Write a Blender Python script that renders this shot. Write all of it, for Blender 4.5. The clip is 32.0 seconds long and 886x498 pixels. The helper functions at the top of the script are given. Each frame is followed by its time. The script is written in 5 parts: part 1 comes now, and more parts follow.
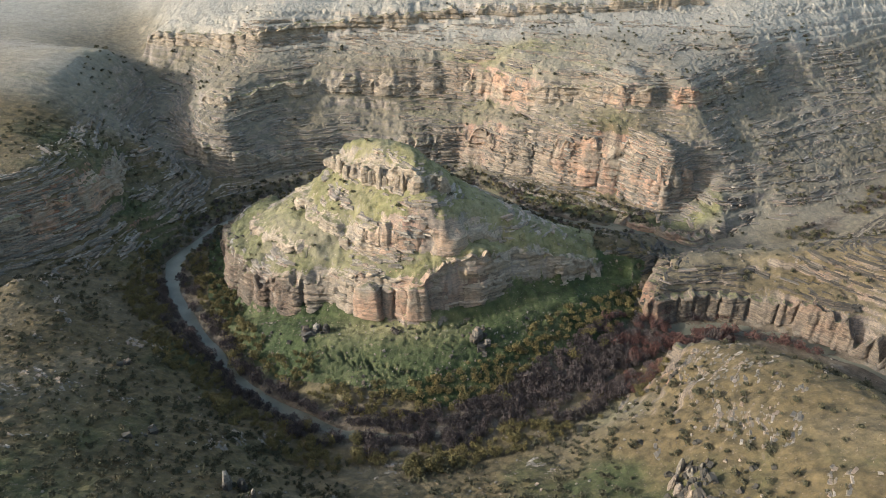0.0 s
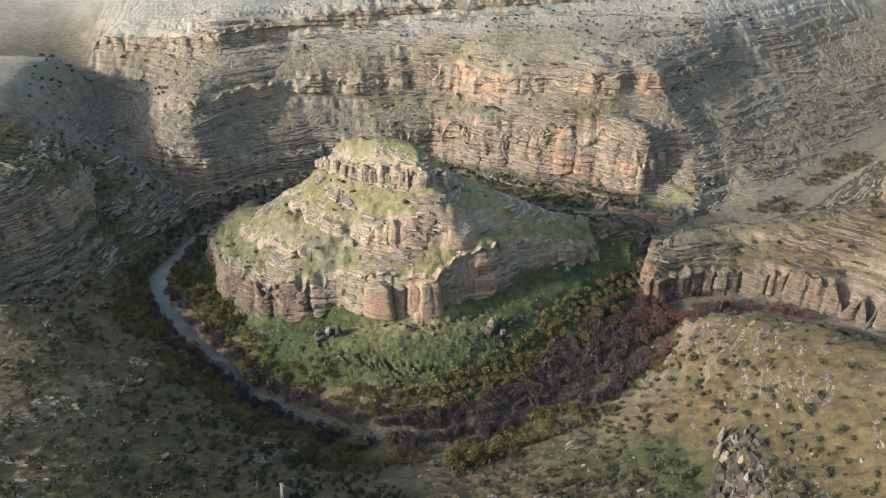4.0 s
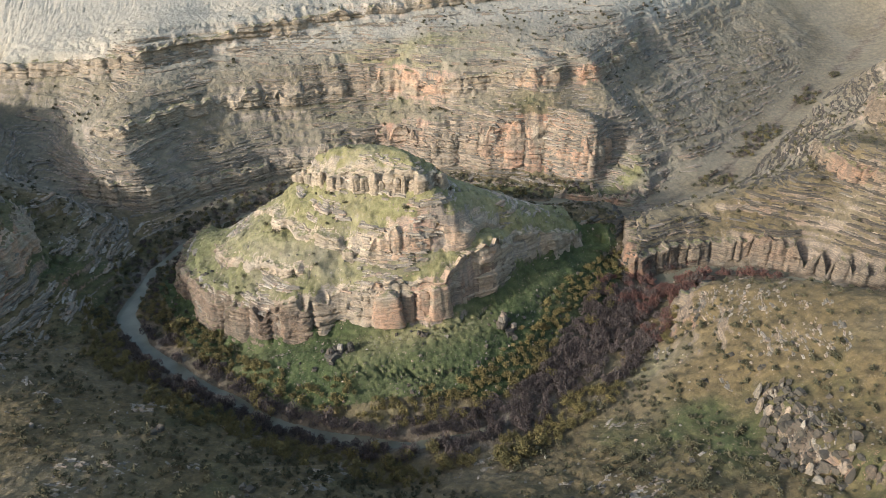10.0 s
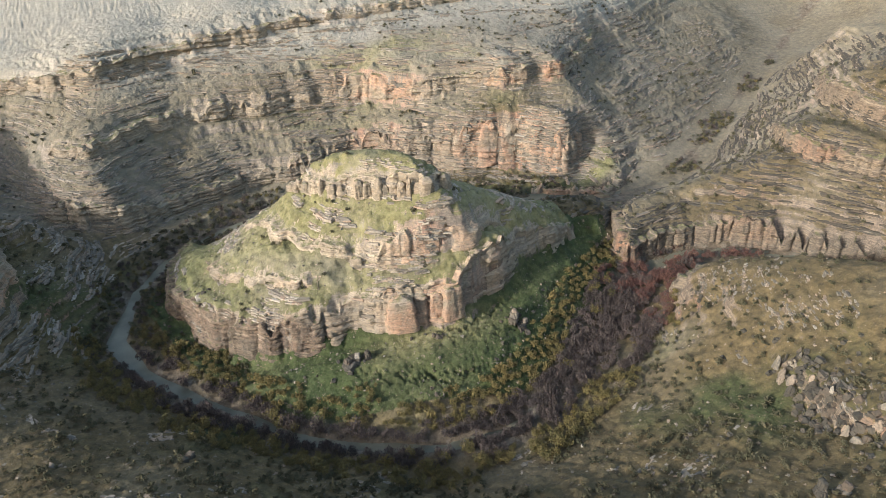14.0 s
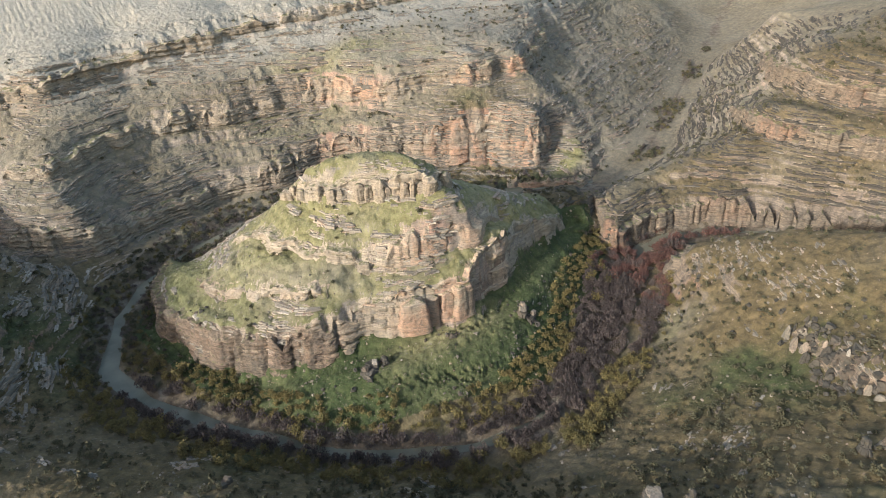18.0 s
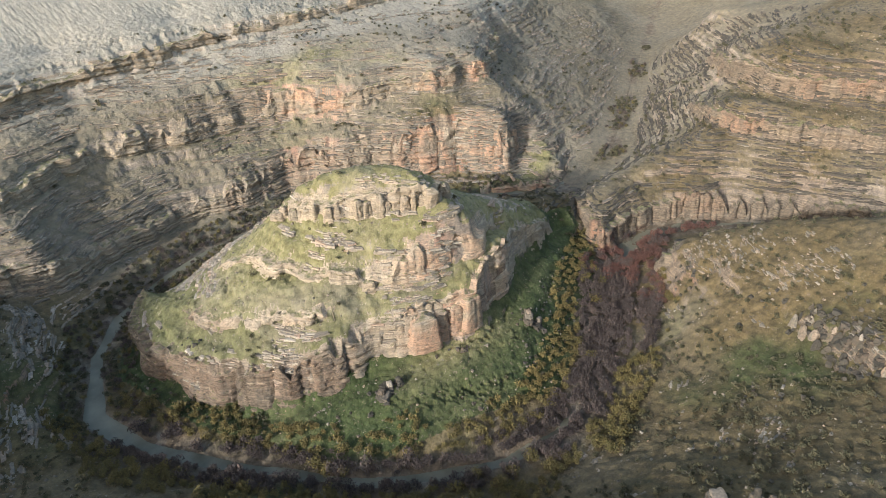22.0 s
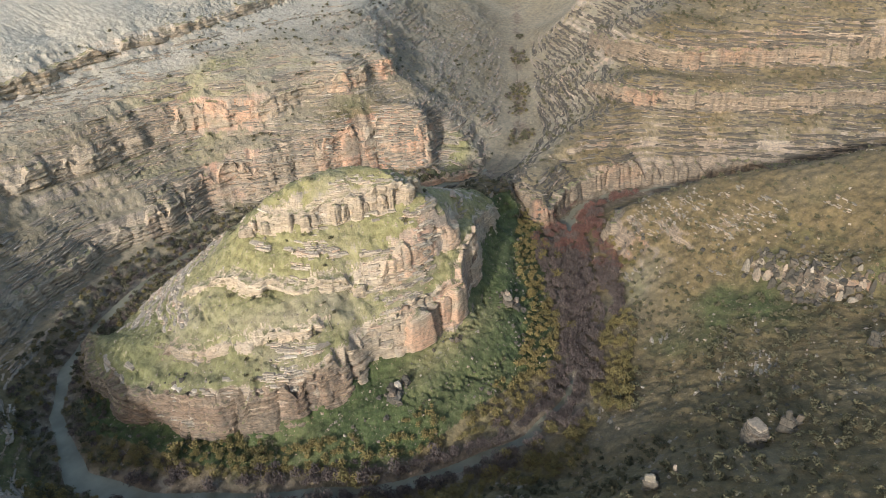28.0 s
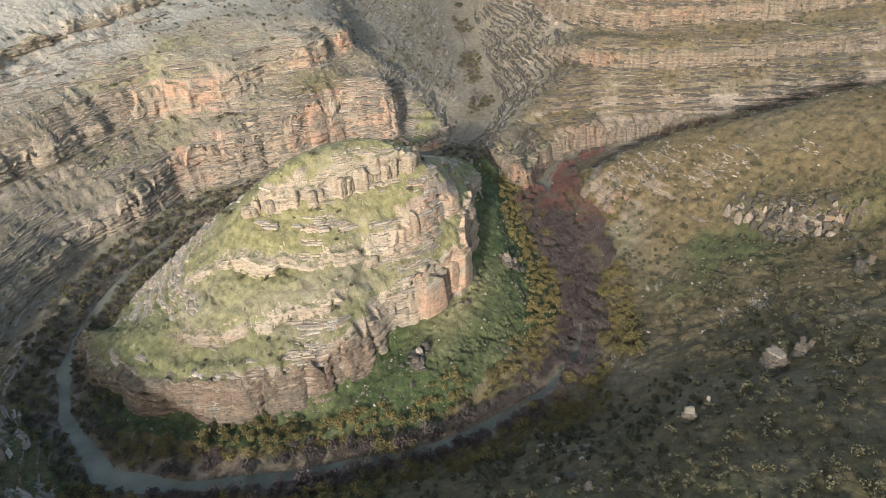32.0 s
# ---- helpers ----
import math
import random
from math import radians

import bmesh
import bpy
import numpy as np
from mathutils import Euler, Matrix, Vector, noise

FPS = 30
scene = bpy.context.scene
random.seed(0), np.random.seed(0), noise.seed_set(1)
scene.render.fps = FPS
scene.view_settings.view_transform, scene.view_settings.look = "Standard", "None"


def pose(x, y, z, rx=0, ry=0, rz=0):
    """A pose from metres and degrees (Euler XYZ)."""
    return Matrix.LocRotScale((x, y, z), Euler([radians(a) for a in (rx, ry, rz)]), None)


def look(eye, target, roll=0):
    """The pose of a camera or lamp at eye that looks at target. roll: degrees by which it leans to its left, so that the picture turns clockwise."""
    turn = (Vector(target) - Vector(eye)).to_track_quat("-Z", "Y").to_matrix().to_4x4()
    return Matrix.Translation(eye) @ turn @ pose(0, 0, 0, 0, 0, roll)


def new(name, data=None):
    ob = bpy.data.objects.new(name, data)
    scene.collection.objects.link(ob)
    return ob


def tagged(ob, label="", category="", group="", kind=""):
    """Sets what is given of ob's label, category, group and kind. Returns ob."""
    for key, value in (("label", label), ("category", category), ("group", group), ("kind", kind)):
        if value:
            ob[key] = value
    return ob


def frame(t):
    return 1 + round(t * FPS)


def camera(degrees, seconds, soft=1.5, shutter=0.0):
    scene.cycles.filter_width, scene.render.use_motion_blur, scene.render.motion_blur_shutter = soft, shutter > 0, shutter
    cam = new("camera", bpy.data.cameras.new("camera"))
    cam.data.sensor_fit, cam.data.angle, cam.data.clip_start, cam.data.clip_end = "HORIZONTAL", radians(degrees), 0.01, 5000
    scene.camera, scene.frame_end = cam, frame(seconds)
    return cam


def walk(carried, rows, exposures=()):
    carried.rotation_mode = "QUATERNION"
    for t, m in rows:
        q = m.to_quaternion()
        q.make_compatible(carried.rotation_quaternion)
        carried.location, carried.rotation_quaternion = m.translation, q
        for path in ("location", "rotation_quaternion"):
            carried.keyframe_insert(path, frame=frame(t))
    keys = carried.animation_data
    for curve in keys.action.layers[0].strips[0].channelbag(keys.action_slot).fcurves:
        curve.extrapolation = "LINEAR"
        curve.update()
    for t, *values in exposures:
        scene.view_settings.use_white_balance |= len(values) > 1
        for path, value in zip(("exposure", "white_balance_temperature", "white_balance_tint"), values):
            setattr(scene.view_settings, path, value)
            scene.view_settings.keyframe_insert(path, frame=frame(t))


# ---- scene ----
cam = camera(65.0, 32.0, soft=0.85)
METRES, EYE, TILT, LEAN, TURN = 220.0, 163.0, -32.5, 0.0, 0.0
ROWS = [
    (0.0, 0.0, 0.0, 0.0, 0.0, 0.0, -0.0),
    (0.5, -0.0156, -0.0, -0.0007, -0.19, -0.1, 0.19),
    (1.0, -0.0309, -0.0001, -0.0006, -0.88, -0.24, 0.65),
    (1.5, -0.0462, 0.0003, -0.0005, -1.78, -0.28, 1.17),
    (2.0, -0.0617, 0.001, -0.0004, -2.63, -0.35, 1.7),
    (2.5, -0.0773, 0.0018, -0.0003, -3.44, -0.39, 2.19),
    (3.0, -0.0927, 0.003, -0.0001, -4.28, -0.4, 2.71),
    (3.5, -0.1084, 0.0043, 0.0003, -5.16, -0.44, 3.26),
    (5.5, -0.1708, 0.0126, 0.0033, -8.33, -0.58, 5.21),
    (6.0, -0.1861, 0.0148, 0.0047, -9.2, -0.64, 5.77),
    (6.5, -0.2019, 0.0179, 0.006, -10.35, -0.76, 6.47),
    (7.0, -0.217, 0.0211, 0.007, -11.27, -0.83, 7.05),
    (7.5, -0.2319, 0.0245, 0.0087, -12.11, -0.91, 7.6),
    (8.0, -0.247, 0.0281, 0.0103, -12.91, -1.0, 8.1),
    (8.5, -0.2618, 0.0319, 0.0122, -13.85, -1.12, 8.68),
    (9.0, -0.2768, 0.036, 0.0141, -14.83, -1.22, 9.27),
    (9.5, -0.2917, 0.0402, 0.0163, -15.51, -1.27, 9.68),
    (10.0, -0.3068, 0.0448, 0.0187, -16.1, -1.3, 10.01),
    (10.5, -0.3214, 0.0492, 0.0211, -16.65, -1.32, 10.34),
    (11.0, -0.3362, 0.0539, 0.0234, -17.39, -1.4, 10.8),
    (11.5, -0.3508, 0.0587, 0.0257, -18.2, -1.51, 11.29),
    (12.0, -0.3655, 0.0639, 0.0285, -19.01, -1.63, 11.77),
    (12.5, -0.3798, 0.069, 0.0311, -19.89, -1.81, 12.29),
    (13.0, -0.3944, 0.0747, 0.034, -20.81, -1.98, 12.81),
    (13.5, -0.4088, 0.0803, 0.0371, -21.66, -2.16, 13.29),
    (14.0, -0.423, 0.0863, 0.0403, -22.48, -2.31, 13.73),
    (14.5, -0.437, 0.0923, 0.0435, -23.33, -2.51, 14.21),
    (16.5, -0.4922, 0.1194, 0.057, -26.68, -3.32, 16.0),
    (17.0, -0.5058, 0.1265, 0.0619, -27.58, -3.63, 16.51),
    (17.5, -0.5177, 0.1348, 0.0666, -28.39, -3.86, 17.02),
    (18.0, -0.5288, 0.144, 0.0714, -29.2, -4.09, 17.49),
    (18.5, -0.5398, 0.1536, 0.0769, -30.1, -4.34, 17.93),
    (19.0, -0.5503, 0.1638, 0.0828, -31.01, -4.62, 18.42),
    (19.5, -0.5602, 0.1746, 0.0891, -31.84, -4.84, 18.8),
    (20.0, -0.5694, 0.1853, 0.0955, -32.74, -5.09, 19.21),
    (20.5, -0.5783, 0.1961, 0.1021, -33.64, -5.35, 19.6),
    (21.0, -0.587, 0.2071, 0.1085, -34.51, -5.58, 19.95),
    (21.5, -0.5964, 0.2179, 0.1147, -35.37, -5.78, 20.28),
    (22.0, -0.6073, 0.2273, 0.1202, -36.31, -6.06, 20.6),
    (22.5, -0.619, 0.2358, 0.1246, -37.58, -6.51, 21.19),
    (23.0, -0.631, 0.2448, 0.1295, -38.86, -6.93, 21.73),
    (23.5, -0.6424, 0.2538, 0.1347, -40.04, -7.34, 22.32),
    (24.0, -0.654, 0.2632, 0.14, -41.23, -7.79, 22.85),
    (24.5, -0.665, 0.2728, 0.1455, -42.34, -8.18, 23.31),
    (25.0, -0.676, 0.2825, 0.151, -43.46, -8.58, 23.79),
    (25.5, -0.6866, 0.2924, 0.1566, -44.58, -8.99, 24.23),
    (27.5, -0.7287, 0.3329, 0.1788, -49.19, -10.75, 25.89),
    (28.0, -0.7396, 0.3428, 0.1843, -50.66, -11.68, 26.37),
    (28.5, -0.7503, 0.3528, 0.19, -52.2, -12.7, 26.88),
    (29.0, -0.7607, 0.363, 0.1957, -53.55, -13.69, 27.31),
    (29.5, -0.7711, 0.3736, 0.2018, -54.45, -14.44, 27.59),
    (30.0, -0.7811, 0.384, 0.2079, -55.06, -14.95, 27.78),
    (30.5, -0.7908, 0.3943, 0.214, -55.85, -15.51, 28.03),
    (31.0, -0.8005, 0.405, 0.2202, -56.92, -16.2, 28.34),
    (31.5, -0.8102, 0.4157, 0.2264, -58.0, -16.91, 28.65),
    (32.0, -0.8193, 0.4264, 0.2326, -59.01, -17.55, 28.93),
]
walk(cam, [(t, pose(0, 0, EYE, TILT, LEAN, TURN) @ pose(METRES * x, METRES * y, METRES * z, 90 + pitch, roll, yaw)) for t, x, y, z, yaw, pitch, roll in ROWS],
     exposures=[(0.0, 1.18, 5820, 11), (32.0, 1.14, 5820, 11)])

# ---- light ----
SUN_AZ, SUN_EL = (-0.982, -0.19), 21.0
world = bpy.data.worlds.new("sky")
scene.world = world
world.use_nodes = True
wn = world.node_tree
sky = wn.nodes.new("ShaderNodeTexSky")
sky.sky_type = 'NISHITA'
sky.sun_disc = False
sky.sun_elevation = radians(SUN_EL)
sky.sun_rotation = math.atan2(SUN_AZ[0], SUN_AZ[1])
sky.dust_density = 3.0
sky.air_density = 1.6
wn.links.new(sky.outputs[0], wn.nodes["Background"].inputs[0])
wn.nodes["Background"].inputs[1].default_value = 0.15
sun = new("sun", bpy.data.lights.new("sun", 'SUN'))
sun.data.energy, sun.data.angle, sun.data.color = 3.2, radians(2.5), (1.0, 0.945, 0.83)
ce = math.cos(radians(SUN_EL))
sd = Vector((SUN_AZ[0], SUN_AZ[1], 0)).normalized() * ce + Vector((0, 0, math.sin(radians(SUN_EL))))
sun.matrix_world = look(sd * 900, (0, 0, 0))

# ---- numeric helpers ----
RNG = np.random.default_rng(7)


def lattice(ix, iy, seed):
    n = (ix.astype(np.int64) * 374761393 + iy.astype(np.int64) * 668265263 + seed * 1442695041) & 0x7FFFFFFF
    n = ((n ^ (n >> 13)) * 1274126177) & 0x7FFFFFFF
    n = ((n ^ (n >> 16)) * 2246822519) & 0x7FFFFFFF
    return ((n ^ (n >> 15)) & 0xFFFF) / 32767.5 - 1.0


def vnoise(x, y, size, seed):
    """Smooth noise from -1 to 1 with features of the given size in metres."""
    u, v = np.asarray(x, float) / size, np.asarray(y, float) / size
    iu, iv = np.floor(u), np.floor(v)
    fu, fv = u - iu, v - iv
    fu, fv = fu * fu * (3 - 2 * fu), fv * fv * (3 - 2 * fv)
    a = lattice(iu, iv, seed) * (1 - fu) + lattice(iu + 1, iv, seed) * fu
    b = lattice(iu, iv + 1, seed) * (1 - fu) + lattice(iu + 1, iv + 1, seed) * fu
    return a * (1 - fv) + b * fv


def fbm(x, y, size, seed, octaves=4):
    total, amp = 0.0, 0.5
    for k in range(octaves):
        total = total + amp * vnoise(x + 17.3 * k, y - 9.1 * k, size / 2 ** k, seed + k)
        amp *= 0.5
    return total


def smooth(a, b, x):
    k = np.clip((x - a) / (b - a), 0, 1)
    return k * k * (3 - 2 * k)


def resample(line, step):
    """Points every step metres along a line of (x, y, ...) corners."""
    p = np.array(line, float)
    d = np.r_[0, np.cumsum(np.hypot(*(p[1:, :2] - p[:-1, :2]).T))]
    s = np.linspace(0, d[-1], max(2, int(d[-1] / step) + 1))
    return np.stack([np.interp(s, d, p[:, k]) for k in range(p.shape[1])], 1)


def aside(p, off):
    """The line p moved off metres to its left."""
    t = np.gradient(p[:, :2], axis=0)
    t /= np.linalg.norm(t, axis=1)[:, None] + 1e-9
    q = p.copy()
    q[:, 0] -= t[:, 1] * off
    q[:, 1] += t[:, 0] * off
    return q


def line_distance(x, y, line):
    """Distance to a line of corners, and how far along it (0 to 1) the nearest place lies."""
    p = np.array(line, float)[:, :2]
    best, along = np.full(np.shape(x), 1e9), np.zeros(np.shape(x))
    for k in range(len(p) - 1):
        a, d = p[k], p[k + 1] - p[k]
        u = np.clip(((x - a[0]) * d[0] + (y - a[1]) * d[1]) / (d @ d), 0, 1)
        e = np.hypot(x - a[0] - u * d[0], y - a[1] - u * d[1])
        along = np.where(e < best, (k + u) / (len(p) - 1), along)
        best = np.minimum(best, e)
    return best, along


def inside(x, y, poly):
    p = np.array(poly, float)
    odd = np.zeros(np.shape(x), bool)
    for k in range(len(p)):
        (ax, ay), (bx, by) = p[k - 1][:2], p[k][:2]
        if ay != by:
            odd ^= ((ay > y) != (by > y)) & (x < (bx - ax) * (y - ay) / (by - ay) + ax)
    return odd


# ---- the plan: courses of the river, the cliffs and the slopes, in metres ----
# river: x, y, height of its bed
RIVER = [(420, 405, 20), (320, 350, 17), (253, 311, 14.5), (204, 282, 12), (172, 263, 10), (148, 251, 8), (118, 246, 6.5), (92, 258, 6), (70, 266, 5.5), (45, 278, 5),
         (18, 303, 4.5), (-15, 313, 4), (-45, 310, 3.5), (-70, 301, 3), (-90, 288, 2.6), (-103, 271, 2.3), (-113, 243, 2), (-106, 222, 2), (-95, 206, 2)]
RIVER += [(-84, 191, 2.1), (-64, 168, 2.5), (-47, 156, 3), (-30, 147, 3.8), (-12, 144.5, 4.6), (4, 147.5, 5.4), (20, 155, 6.2), (37, 165, 7.1), (54, 176, 7.9),
          (70, 184, 8.5), (85, 189, 8.8), (100, 189, 9.2), (119, 181, 9.6), (137, 170, 10), (153, 150, 10), (168, 120, 10.5), (185, 88, 11), (230, 40, 11), (420, -60, 12)]
# cliffs: x, y, foot, crest; the high side lies to the left of the line's way
BUTTE_CLIFF = [(-79, 290, 7, 12), (-89, 272, 6, 11), (-91, 250, 5, 14), (-83, 223, 6, 19), (-67, 203.5, 8, 21.5), (-53, 198, 12.5, 25),
               (-42, 197, 16, 27), (-26, 191, 17.5, 29), (-8, 187, 19, 31), (2, 190, 20, 36), (11, 193, 21, 38), (22, 198, 22, 35), (34, 202, 21.5, 31), (45, 206, 20, 28), (56, 210, 17.5, 23.5)]
BUTTE_LOW = [(-79, 250, 19, 21), (-73, 234, 23, 25.5), (-67, 222, 26, 29.2), (-57, 211, 28.5, 31.5), (-46, 205, 30.5, 33)]
BUTTE_MID = [(-61, 257, 28, 29.5), (-56, 247, 32.5, 35), (-53, 230, 36.5, 38.5), (-47, 217, 37.5, 40), (-41, 211, 36.5, 40), (-35, 207, 34, 39.5), (-29, 205, 34, 39.5), (-24, 202, 36, 42), (-16, 197.5, 36, 46), (-6, 196, 37, 51), (3, 197, 38, 48), (11, 202, 38, 44.5), (19, 204, 35, 40)]
BUTTE_CAP = [(-43, 243, 48, 50), (-40, 236, 49.5, 53.5), (-33, 226, 51, 56), (-27, 219.5, 52, 57.5), (-19, 213.5, 53, 59), (-11, 208.5, 54.5, 60.5), (-5, 207, 55, 60), (1, 213, 53, 57)]
WALL_LOW = [(-130, 324, 17, 23), (-116, 313, 13, 22), (-103, 310, 11, 19), (-84, 322, 9, 16), (-56, 329, 7, 13), (-40, 334, 7, 15), (-23, 330, 7, 16), (-8, 331, 8, 19), (10, 334, 9, 23), (31, 320, 8, 25), (58, 305, 9.5, 29), (69, 302, 11, 31), (81, 295, 12, 32), (90, 285, 11, 32), (98, 276, 11, 30), (106, 277, 12, 26), (112, 284, 20, 27)]
WALL_HIGH = [(-126, 347, 34, 37.5), (-108, 334, 36, 40), (-90, 348, 36, 39.5), (-70, 357, 36, 40.5), (-45, 358, 36, 42), (-25, 356, 36, 42.5), (-5, 357, 36.5, 44), (12, 354, 38, 47), (24, 350, 38, 47.5), (37, 336, 38.5, 46.5), (51, 328, 39.5, 47), (67, 325, 42, 48.5), (87, 313, 46, 53), (103, 315, 46, 52), (116, 311, 46, 51.5), (128, 320, 45.5, 49.5), (150, 338, 46, 49), (180, 366, 47, 50)]
RIM = [(-172, 408, 47, 51), (-142, 399, 49.5, 53.5), (-118, 386, 52, 57), (-100, 377, 55.5, 60.5), (-87, 381, 56, 61), (-70, 388, 57, 62), (-52, 389, 58.5, 64), (-25, 391, 61.5, 66.5), (0, 392, 64, 68.5), (26, 392, 66, 70.5), (60, 393, 67.5, 71), (110, 398, 69, 72), (150, 408, 69, 71.5)]
SHELF = [(78, 272, 4, 9), (92, 262, 4, 10), (106, 252, 4, 9), (122, 258, 5, 12)]
SPUR_CLIFF = [(98, 232, 9, 14), (83, 216, 17, 20.5), (75, 203, 13, 22), (71, 193.5, 10, 20), (82, 197, 9.5, 18), (97, 198, 10, 17), (110, 195.5, 10, 18.5), (121, 189.5, 10.5, 20), (136, 177.5, 10.5, 20), (149, 164, 11, 19), (163, 146, 11, 18), (178, 118, 12, 18), (198, 86, 13, 19), (240, 45, 13, 19), (300, 5, 14, 20)]
SPUR_HIGH = [(262, 262, 40, 44), (240, 252, 42, 48), (222, 240, 45, 51), (205, 222, 48, 55), (194, 199, 50, 57.5), (195, 180, 51, 58), (212, 152, 53, 60), (236, 112, 57, 64), (275, 70, 61, 69), (410, -30, 74, 82)]
SPUR_MID = [(186, 232, 33, 37), (172, 216, 36.5, 41), (161, 203, 39, 45), (163, 190, 39, 46), (172, 175, 38.5, 45), (186, 150, 38, 44), (203, 122, 40, 46), (232, 82, 43, 49), (300, 25, 48, 54), (410, -50, 56, 62)]
HILL_CLIFF = [(60, 114, 28, 30), (54, 104, 28, 33), (50, 94, 29.5, 36), (48, 84, 33.5, 40), (51, 74, 40, 43)]
HILL_TIP = [(92, 163, 17, 24), (84, 168, 14.5, 22), (76, 169.5, 14, 20.5), (69, 164, 14, 18)]
LEFT_CLIFF = [(-210, 190, 26, 38), (-160, 226, 22, 33), (-146, 241, 24, 33), (-140, 262, 24, 32), (-146, 288, 24, 31)]
